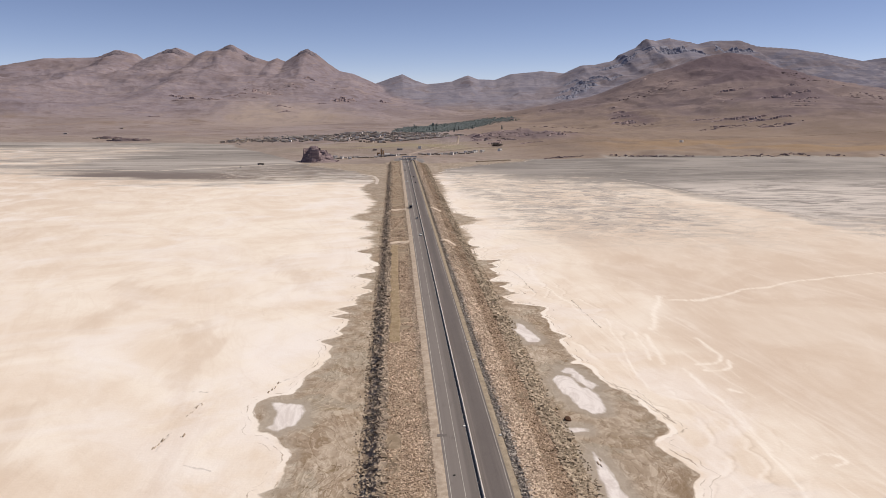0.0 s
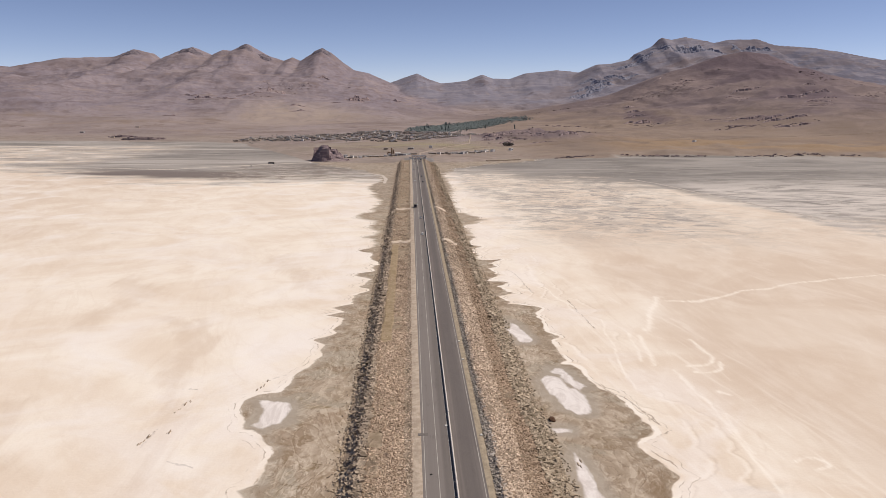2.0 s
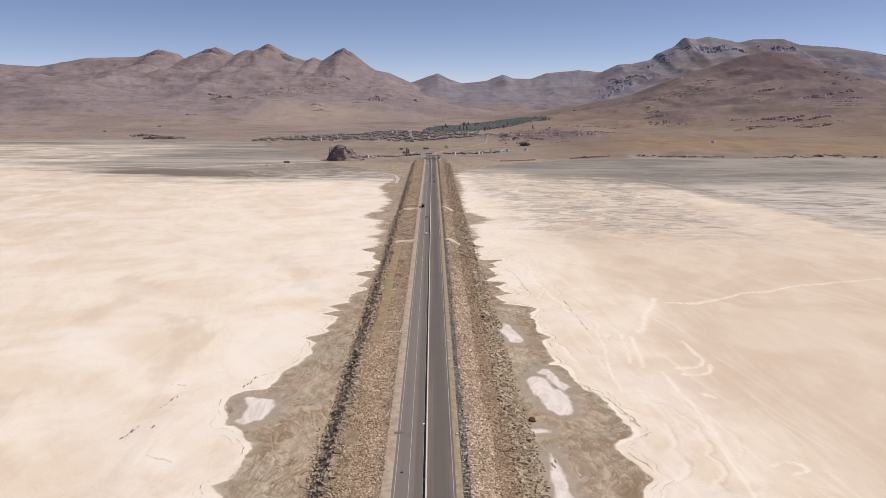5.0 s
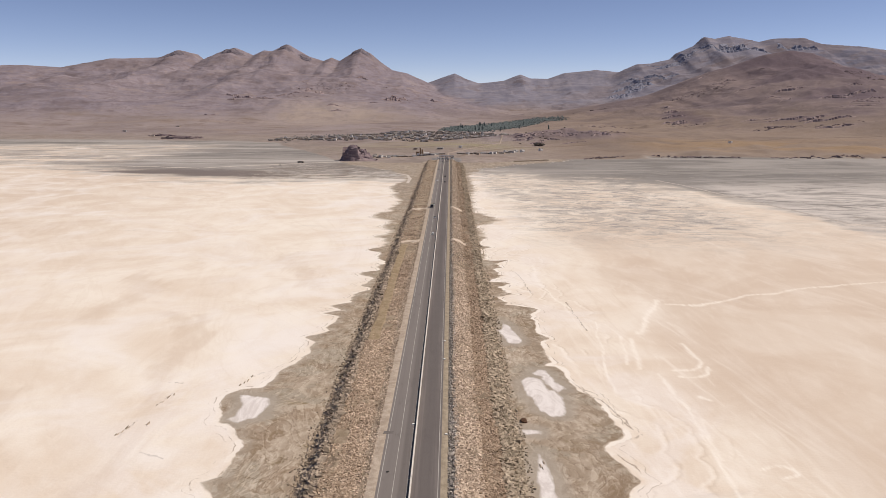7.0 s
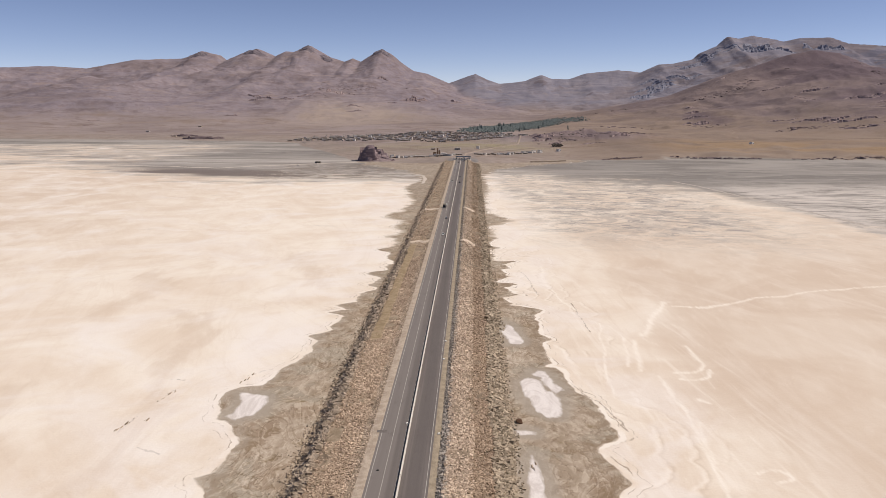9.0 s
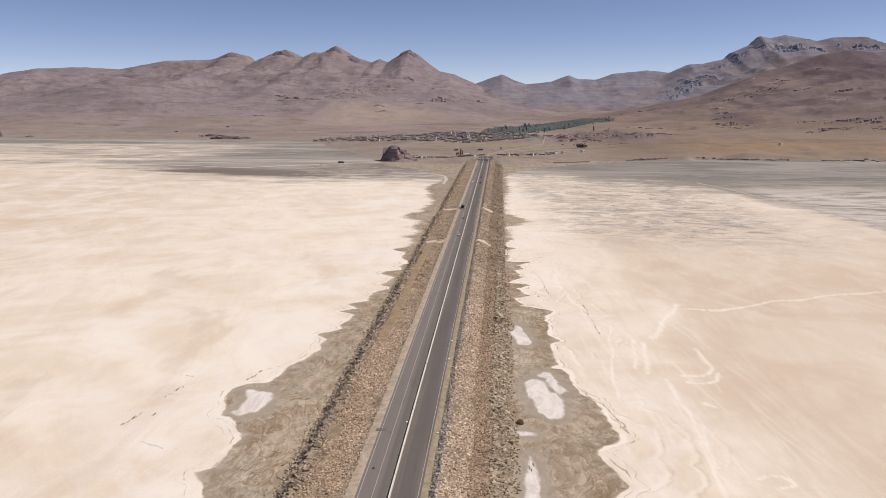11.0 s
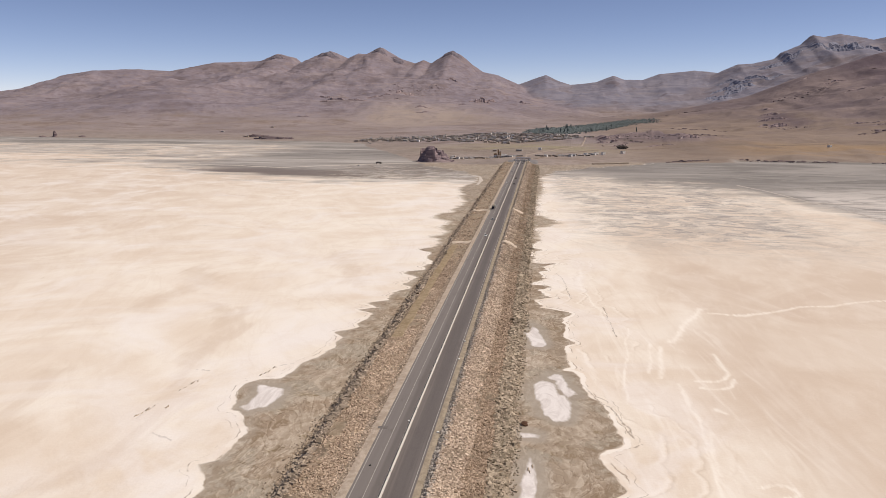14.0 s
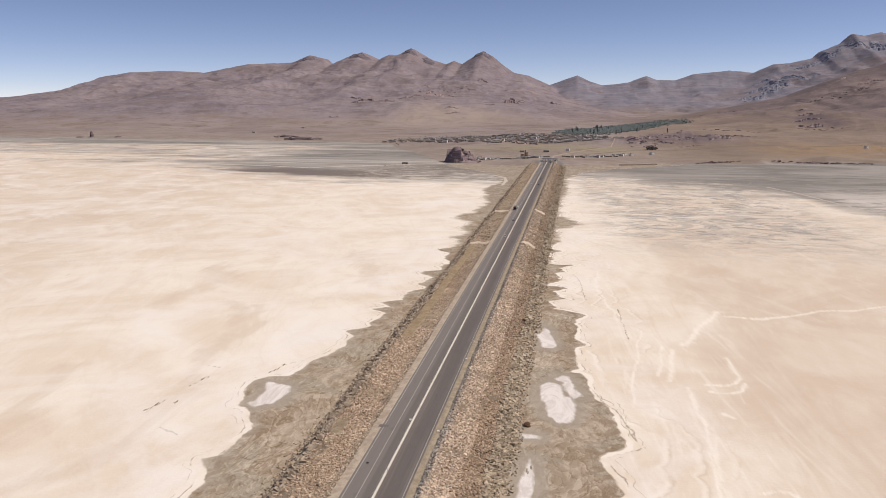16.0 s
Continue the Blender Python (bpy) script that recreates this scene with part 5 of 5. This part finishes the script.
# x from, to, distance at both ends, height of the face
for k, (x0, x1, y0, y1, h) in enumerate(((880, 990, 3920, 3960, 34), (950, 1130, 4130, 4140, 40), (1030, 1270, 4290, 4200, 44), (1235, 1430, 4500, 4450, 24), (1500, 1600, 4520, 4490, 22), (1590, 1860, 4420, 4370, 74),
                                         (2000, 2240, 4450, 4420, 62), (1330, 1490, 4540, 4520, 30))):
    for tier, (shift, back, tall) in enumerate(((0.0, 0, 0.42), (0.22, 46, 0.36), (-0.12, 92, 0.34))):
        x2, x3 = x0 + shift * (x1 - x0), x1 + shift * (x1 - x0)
        tagged(cliff("rock_bluff", x2, x3, (y0 + y1) / 2 + back, h * tall, 190 + 3 * k + tier, HAZY_BLUFF, 7.0, y1 - y0, MESA_TOP, 0.5), "cliff on the far mountain side, tinted blue-grey for haze", "cliff", "mountain cliffs")
for k, (x, y, w, h) in enumerate(((184, 1680, 60, 12), (205, 1690, 70, 12), (255, 1700, 110, 5), (320, 1690, 120, 4), (175, 1650, 50, 8), (201, 1612, 40, 6), (232, 1640, 60, 4), (355, 1668, 46, 7), (280, 1600, 70, 3))):
    tagged(cliff("knoll_rock", x - w / 2, x + w / 2, y, h * 0.7, 120 + k, LEDGE, 2.6, 10), "broken mauve rock of the knoll beside the village", "rock", "knoll rocks")
for k, (x, w) in enumerate(((-1681, 120), (-1331, 150), (-1000, 110), (-539, 130), (-880, 90))):
    tagged(rock_mass("peak_crag", x, 4555, w, 70, 17, 100 + k, CRAG, 3, 0.3), "dark grey crag capping a mountain peak", "crag", "peak crags")
bm = bmesh.new()
bmesh.ops.create_icosphere(bm, subdivisions=2, radius=1.0)
for v in bm.verts:
    v.co = Vector((v.co.x * 1.2, v.co.y * 1.3, v.co.z * 0.75)) * (1 + 0.5 * noise.noise(v.co * 1.3))
lump = part("rusty_boulder", bm, RUST_ROCK)
tagged(lump, "dark rust-brown boulder on the mud at the bank foot", "boulder")
lump.location = (34.6, 217.5, 0.4)


def shore_cliff():
    """The broken dark ledge along the right-hand shore, stuff of many slabs."""
    rng = np.random.RandomState(3)
    verts, faces, start = [], [], 0
    for x in np.arange(235, 1500, 3.2):
        y = float(along(x, SHORE))
        clump = cloudy(np.array([x]), np.array([0.0]), 70, 3)[0]
        if clump < -0.25:
            continue
        size = 0.9 + 2.4 * max(0, clump) * rng.rand() + rng.rand() * 1.4
        sv, sf = SHAPES[rng.randint(0, 12)]
        w = sv * np.array([size * 1.5, size, size * 0.75]) + np.array([x, 0, 0])
        yy = y + rng.uniform(2, 14)
        w = w + np.array([0, yy, float(height(np.array([x]), np.array([yy]))[0][0]) + size * 0.2])
        verts.append(w)
        faces.append(sf + start)
        start += len(w)
    ob = mesh_object("shore_cliff", np.concatenate(verts), np.concatenate(faces), ROCK)
    tagged(ob, "broken dark rock ledge along the shore", "rock ledge", kind="stuff")


shore_cliff()


def ledges(x0, x1, y0, y1, tries, gate, material, words, seed):
    """Broken rock steps scattered in bands over a mountain side."""
    rng = np.random.RandomState(seed)
    x, y = rng.uniform(x0, x1, tries), rng.uniform(y0, y1, tries)
    band = cloudy(x, y * 2.2, 330, 4)
    x, y = x[band > gate], y[band > gate]
    base = height(x, y)[0]
    verts, faces, start = [], [], 0
    for px, py, pz in zip(x, y, base):
        sv, sf = ROUND[rng.randint(0, 12)]
        s = rng.uniform(1.2, 3.6) * (1.6 if rng.rand() < 0.15 else 1.0)
        w = sv * np.array([s * rng.uniform(1.3, 3.0), s * 0.9, s * rng.uniform(0.4, 0.8)])
        verts.append(w + np.array([px, py, pz + 0.1 * s]))
        faces.append(sf + start)
        start += len(w)
    ob = mesh_object("mountain_ledges", np.concatenate(verts), np.concatenate(faces), material)
    tagged(ob, words, "rock ledges", kind="stuff")


ledges(420, 2000, 1950, 3150, 6500, 0.45, ROCK, "dark purple rock steps scattered over the hill", 14)
ledges(-760, -60, 3150, 3850, 1300, 0.25, LEDGE, "mauve rock steps on the mountain side", 15)


def crust_marks():
    """Small upturned plates of dark crust on the salt."""
    rng = np.random.RandomState(8)
    for x, y, count in ((-90, 234, 9), (-94, 211, 8), (-87.6, 218.5, 2), (-66, 252, 5), (37, 190, 4)):
        ob = empty("crust_plates", pose(x, y, 0))
        for k in range(count):
            sv, sf = SHAPES[rng.randint(0, 12)]
            s = rng.uniform(0.25, 0.65)
            along_y = rng.uniform(-5, 5)
            mesh_object("plate", sv * np.array([s * 0.5, s * 2.2, s * 0.35]) + np.array([along_y * 0.25 + rng.uniform(-0.6, 0.6), along_y, s * 0.1]), sf, BASALT, ob)
        tagged(ob, "upturned dark plates of dried crust on salt", "salt crust", "crust plates")


crust_marks()


# ---- toll plaza ----
def ground_z(x, y):
    return float(height(np.array([float(x)]), np.array([float(y)]))[0][0])


def toll_gate():
    thing = empty("toll_gate", pose(3.5, 1214, ROAD_Z - 0.3))
    bm = bmesh.new()
    box(bm, -12.5, -4.5, 4.6, 12.5, 4.5, 5.7, 0.2)
    canopy = part("canopy", bm, ROOF_BLUE, thing, "dark blue-grey flat canopy")
    bm = bmesh.new()
    box(bm, -12.6, -4.65, 4.7, 12.6, -4.52, 5.5)
    part("fascia", bm, ROOF_BLUE, canopy)
    for x in np.linspace(-11, 11, 6):
        bm = bmesh.new()
        box(bm, x - 0.35, -0.35, 0, x + 0.35, 0.35, 4.65, 0.05)
        part("column", bm, WHITE_PAINT, thing, "white column")
        bm = bmesh.new()
        box(bm, x - 0.9, -4.0, 0.2, x + 0.9, -1.0, 2.9, 0.08)
        booth = part("booth", bm, WHITE_PAINT, thing, "white toll booth")
        bm = bmesh.new()
        box(bm, x - 0.7, -4.06, 1.3, x + 0.7, -3.98, 2.3)
        part("booth_window", bm, CAR_GLASS, booth)
        bm = bmesh.new()
        box(bm, x - 1.1, -7, 0.0, x + 1.1, 4, 0.3, 0.08)
        part("island", bm, CONCRETE, thing)
    tagged(thing, "toll gate with a blue-grey canopy over the road", "toll gate")


toll_gate()


def plaza():
    """A levelled apron that runs out into the land on all sides."""
    x, y = np.meshgrid(np.linspace(-26, 32, 30), np.linspace(1192, 1250, 30), indexing="ij")
    land = np.maximum(height(x, y)[0], bank_z(x) * (y < END_Y)) - 0.5
    level = ease(x, -26, -15) * ease(-x, -32, -21) * ease(y, 1192, 1206) * ease(-y, -1250, -1236)
    z = land + (ROAD_Z - 0.12 - land) * level
    i, j = np.meshgrid(np.arange(29), np.arange(29), indexing="ij")
    faces = np.stack([i * 30 + j, (i + 1) * 30 + j, (i + 1) * 30 + j + 1, i * 30 + j + 1], -1).reshape(-1, 4)
    return mesh_object("plaza", np.stack([x, y, z], -1).reshape(-1, 3), faces, ASPHALT_PALE, smooth=True)


apron = plaza()
tagged(apron, "pale asphalt plaza round the toll gate", "plaza", kind="structure")


def draped(name, points, wide, material, words, lift=0.6):
    """A track laid over the land."""
    pts = []
    for (ax, ay), (bx, by) in zip(points, points[1:]):
        steps = max(2, int(math.hypot(bx - ax, by - ay) / 9))
        pts += [(ax + (bx - ax) * k / steps, ay + (by - ay) * k / steps) for k in range(steps)]
    pts.append(points[-1])
    p = np.array(pts)
    p = p + np.stack([0 * p[:, 0], 5 * cloudy(p[:, 0], p[:, 1], 90, 3)], -1)
    d = np.gradient(p, axis=0)
    d /= np.linalg.norm(d, axis=1)[:, None]
    side = np.stack([d[:, 1], -d[:, 0]], -1)
    wob = wide / 2 * (1 + 0.25 * cloudy(p[:, 0] + 7, p[:, 1], 30, 3))[:, None]
    rows = []
    for s in (-1, -0.5, 0.5, 1):
        q = p + side * wob * s
        rows.append(np.concatenate([q, (height(q[:, 0], q[:, 1])[0] + (lift if abs(s) < 1 else -0.2))[:, None]], 1))
    n = len(p)
    faces = [[r * n + k, (r + 1) * n + k, (r + 1) * n + k + 1, r * n + k + 1] for r in range(3) for k in range(n - 1)]
    tagged(mesh_object(name, np.concatenate(rows), faces, material, smooth=True), words, "track", kind="structure")


draped("dirt_road", [(24, 1265), (70, 1420), (150, 1520), (285, 1560), (450, 1610), (620, 1640), (760, 1700), (1000, 1740), (1400, 1700)], 5, DIRT_DARK, "brown dirt road along the foot of the hills")
draped("dirt_road", [(4, 1240), (6, 1330), (60, 1500), (120, 1620), (140, 1800)], 5, DIRT, "pale dirt road climbing towards the village")
draped("dirt_road", [(-160, 1290), (-60, 1280), (20, 1262)], 8, DIRT, "pale beaten track along the shore")
draped("causeway_track", [(-900, 1190), (-646, 1166), (-531, 1136), (-375, 1102), (-290, 1158), (-175, 1215)], 7, SALT_TRACK, "pale raised track across the grey flats", 0.25)
draped("shore_dyke", [(118, 1226), (147, 1240), (180, 1257)], 5, MUD_WALL, "low dark mud dyke along the shore", 1.6)
draped("salt_ridge", [(280, 940), (297, 889), (322, 760), (352, 608)], 6, OLD_DYKE, "low grey ridge running straight across the salt", 0.12)
draped("shore_track", [(-44, 905), (-44, 960), (-50, 1005), (-66, 1030), (-100, 1040)], 7, SALT_TRACK, "pale salt rim curling along the mud", 0.08)


# ---- buildings ----
def house(wide, deep, tall, walls, words):
    thing = empty("house")
    bm = bmesh.new()
    box(bm, -wide / 2, -deep / 2, -1.5, wide / 2, deep / 2, tall, 0.05)
    part("wall", bm, walls, thing)
    bm = bmesh.new()
    box(bm, -wide / 2 - 0.3, -deep / 2 - 0.3, tall + 0.003, wide / 2 + 0.3, deep / 2 + 0.3, tall + 0.35, 0.05)
    part("roof", bm, ROOF, thing, "flat mud and tin roof")
    bm = bmesh.new()
    box(bm, -0.6, -deep / 2 - 0.06, 0, 0.6, -deep / 2 + 0.02, 2.1)
    part("door", bm, WOOD, thing, "dark door")
    for x in (-wide / 3.2, wide / 3.2):
        bm = bmesh.new()
        box(bm, x - 0.8, -deep / 2 - 0.05, 0.9, x + 0.8, -deep / 2 + 0.02, 2.1)
        window = part("window", bm, CAR_GLASS, thing, "dark window")
        bm = bmesh.new()
        box(bm, x - 0.95, -deep / 2 - 0.1, 0.78, x + 0.95, -deep / 2 + 0.02, 0.897)
        part("sill", bm, WHITE_PAINT, window)
    return tagged(thing, words, "house", "village houses")


def village():
    rng = np.random.RandomState(21)
    kinds = [house(8, 6.5, 3.0, WALL_TAN, "low tan flat-roofed village house"), house(11, 7, 3.2, WALL_GREY, "long grey flat-roofed village house"),
             house(7, 6, 4.6, WALL_WHITE, "two-storey whitewashed village house"), house(14, 6, 2.8, WALL_TAN, "long tan barn with a flat roof")]
    placed = []
    tries = 0
    while len(placed) < 285 and tries < 9000:
        tries += 1
        x, y = rng.uniform(-440, 170), rng.uniform(1560, 2160)
        middle = 1880 + 0.10 * (x + 150)
        spread = 60 + 170 * math.exp(-((x + 60) / 190.0) ** 2)
        if abs(y - middle) > spread * (0.55 + 0.45 * rng.rand()) or y < float(along(x, SHORE)) + 40:
            continue
        if any((x - a) ** 2 + (y - c) ** 2 < 11.5 ** 2 for a, c in placed):
            continue
        placed.append((x, y))
    shops = [(-124 + 5.8 * k + rng.uniform(-2, 2), 1282 + 0.8 * k + rng.uniform(-7, 7)) for k in range(21)] + [(28 + 6.6 * k + rng.uniform(-2, 2), 1322 + 4.8 * k + rng.uniform(-10, 10)) for k in range(17)]
    for x, y in shops + [(-128, 1330), (-10, 1420), (30, 1470), (-60, 1450), (-926, 2500), (-811, 2000), (-1000, 2250)]:
        placed.append((x, y))
    for k, (x, y) in enumerate(placed):
        turn = rng.choice([0, 0, 90, 180, 12, -15]) + rng.uniform(-8, 8)
        m = pose(x, y, ground_z(x, y), 0, 0, turn)
        which = rng.choice(4, p=[0.40, 0.26, 0.16, 0.18])
        if y < 1400:
            m = pose(x, y, ground_z(x, y), 0, 0, rng.uniform(-30, 34)) @ Matrix.Diagonal((rng.uniform(0.6, 1.0), rng.uniform(0.7, 1.0), rng.uniform(0.6, 1.05), 1))
            which = rng.choice([0, 1, 2, 3], p=[0.35, 0.15, 0.4, 0.1])
        if k < 4:
            m = pose(x, y, ground_z(x, y), 0, 0, 20)
            kinds[k].matrix_world = m
        else:
            copy_thing(kinds[which], m)
    verts, faces = [], []
    corner = np.array([(a, c, d) for a in (-0.5, 0.5) for c in (-0.5, 0.5) for d in (0, 1)])
    sides = np.array([(0, 1, 3, 2), (4, 6, 7, 5), (0, 4, 5, 1), (2, 3, 7, 6), (1, 5, 7, 3)])
    for x, y in placed[:285]:
        for _ in range(4):
            px, py, turn = x + rng.uniform(-11, 11), y + rng.uniform(-13, 13), radians(rng.choice([0, 90]) + rng.uniform(-14, 14))
            long, thick, tall = (rng.uniform(7, 16), 0.5, rng.uniform(1.6, 2.4)) if rng.rand() < 0.6 else (rng.uniform(3, 7), rng.uniform(3, 6), rng.uniform(2.0, 3.0))
            v = corner * (long, thick, tall)
            v = np.stack([v[:, 0] * math.cos(turn) - v[:, 1] * math.sin(turn) + px, v[:, 0] * math.sin(turn) + v[:, 1] * math.cos(turn) + py, v[:, 2] * 1.4 - 0.4 * tall + ground_z(px, py)], -1)
            faces.append(sides + 8 * len(verts))
            verts.append(v)
    tagged(mesh_object("courtyard_walls", np.concatenate(verts), np.concatenate(faces), YARD), "tan mud walls and sheds round the village yards", "walls", kind="stuff")
    for x, y in ((619, 1586), (425, 1800), (434, 1806), (137, 1405), (190, 1444), (150, 1412)):
        far = copy_thing(kinds[2], pose(x, y, ground_z(x, y), 0, 0, 40))
        tagged(far, "lone whitewashed house beside the dirt road")


village()


def brick_tower():
    thing = empty("brick_tower", pose(-45, 1330, ground_z(-45, 1330)))
    for x, tall in ((0, 12), (3.4, 9)):
        bm = bmesh.new()
        bmesh.ops.create_cone(bm, cap_ends=True, segments=14, radius1=1.5, radius2=1.3, depth=tall, matrix=pose(x, 0, tall / 2))
        shaft = part("shaft", bm, BRICK, thing, "tan brick shaft")
        bm = bmesh.new()
        bmesh.ops.create_cone(bm, cap_ends=True, segments=14, radius1=1.6, radius2=1.6, depth=0.5, matrix=pose(x, 0, tall + 0.2))
        part("cap", bm, WALL_GREY, shaft)
    bm = bmesh.new()
    box(bm, -8, -3, -1, -2.2, 3, 5, 0.1)
    part("annex", bm, BRICK, thing, "dark brick annex")
    bm = bmesh.new()
    box(bm, 6, -4, -1, 16, 4, 3.6, 0.1)
    part("shed", bm, WALL_WHITE, thing, "pale shed")
    tagged(thing, "pair of tan brick towers beside a shed", "tower")


brick_tower()


# ---- green things ----
def clumps(rows, seed, flat=0.8, forms=ROUND):
    """Ragged leaf clumps at rows of (x, y, z, size), as one set of corners and faces."""
    rng = np.random.RandomState(seed)
    verts, faces, start = [], [], 0
    for x, y, z, s in rows:
        sv, sf = forms[rng.randint(0, len(forms))]
        a = rng.uniform(0, 6.28)
        w = sv * s * np.array([1, 1, flat]) * rng.uniform(0.7, 1.3, 3)
        w = np.stack([w[:, 0] * math.cos(a) - w[:, 1] * math.sin(a) + x, w[:, 0] * math.sin(a) + w[:, 1] * math.cos(a) + y, w[:, 2] + z], -1)
        verts.append(w)
        faces.append(sf + start)
        start += len(w)
    return np.concatenate(verts), np.concatenate(faces)


def orchard():
    rng = np.random.RandomState(4)
    n = 9000
    t = rng.rand(n)
    x = np.interp(t, [0, 0.35, 0.7, 1], [30, 150, 270, 430]) + rng.uniform(-62, 62, n)
    y = np.interp(t, [0, 0.35, 0.7, 1], [2200, 2420, 2660, 3050]) + rng.uniform(-105, 105, n) + rng.normal(0, 25, n)
    s = rng.uniform(2.2, 4.0, n)
    z = height(x, y)[0] + rng.uniform(-0.8, 1.2, n)
    v, f = clumps(np.stack([x, y, z, s], -1), 5, 0.55)
    tagged(mesh_object("orchard", v, f, LEAF), "dense blue-green orchards filling the valley floor", "trees", kind="stuff")
    x, y = rng.uniform(-420, 160, 500), rng.normal(1900, 70, 500)
    keep = y > along(x, SHORE) + 30
    x, y = x[keep], y[keep]
    s = rng.uniform(0.8, 1.5, len(x))
    v, f = clumps(np.stack([x, y, height(x, y)[0] + s * 0.7, s], -1), 6, 1.1)
    tagged(mesh_object("garden_trees", v, f, LEAF), "small dark garden trees among the village houses", "trees", kind="stuff")


def poplar():
    rng = np.random.RandomState(2)
    thing = empty("poplar_tree")
    bm = bmesh.new()
    bmesh.ops.create_cone(bm, cap_ends=True, segments=8, radius1=0.4, radius2=0.08, depth=11, matrix=pose(0, 0, 5))
    part("trunk", bm, WOOD, thing)
    rows = [(rng.normal(0, 0.8 * (1.15 - z / 18)), rng.normal(0, 0.8 * (1.15 - z / 18)), z, rng.uniform(0.7, 1.3)) for z in np.linspace(2.0, 12, 60)]
    v, f = clumps(rows, 7, 1.5)
    mesh_object("crown", v, f, LEAF, thing)
    return tagged(thing, "tall slim dark green poplar near the village", "tree", "poplars")


def bush():
    rng = np.random.RandomState(9)
    rows = [(rng.normal(0, 1.6), rng.normal(0, 1.6), rng.uniform(0.4, 2.2), rng.uniform(0.6, 1.2)) for _ in range(26)]
    v, f = clumps(rows, 3)
    thing = empty("bush")
    mesh_object("crown", v, f, SCRUB, thing)
    bm = bmesh.new()
    bmesh.ops.create_cone(bm, cap_ends=True, segments=7, radius1=0.25, radius2=0.1, depth=1.8, matrix=pose(0, 0, 0.6))
    part("trunk", bm, WOOD, thing)
    return tagged(thing, "dark rounded bush on the bare rocky knoll", "bush", "knoll bushes")


orchard()
rng_t = np.random.RandomState(31)
tree = poplar()
tree.matrix_world = pose(95, 2170, ground_z(95, 2170))
for k in range(14):
    x, y = rng_t.uniform(20, 330), rng_t.uniform(2150, 2500)
    copy_thing(tree, pose(x, y, ground_z(x, y), 0, 0, 40 * k))
shrub = bush()
shrub.matrix_world = pose(228, 1655, ground_z(228, 1655))
for k in range(18):
    x, y = rng_t.normal(250, 60), rng_t.normal(1700, 50)
    copy_thing(shrub, pose(x, y, ground_z(x, y), 0, 0, 50 * k) @ Matrix.Scale(0.6, 4))
for x, y, big in ((196, 1566, 2.3), (202, 1570, 2.6), (207, 1563, 2.0)):
    grove = copy_thing(shrub, pose(x, y, ground_z(x, y), 0, 0, 30 * big) @ Matrix.Scale(big, 4))
    tagged(grove, "dark dense tree beside the dirt road", "tree", "roadside trees")
lay_stones()
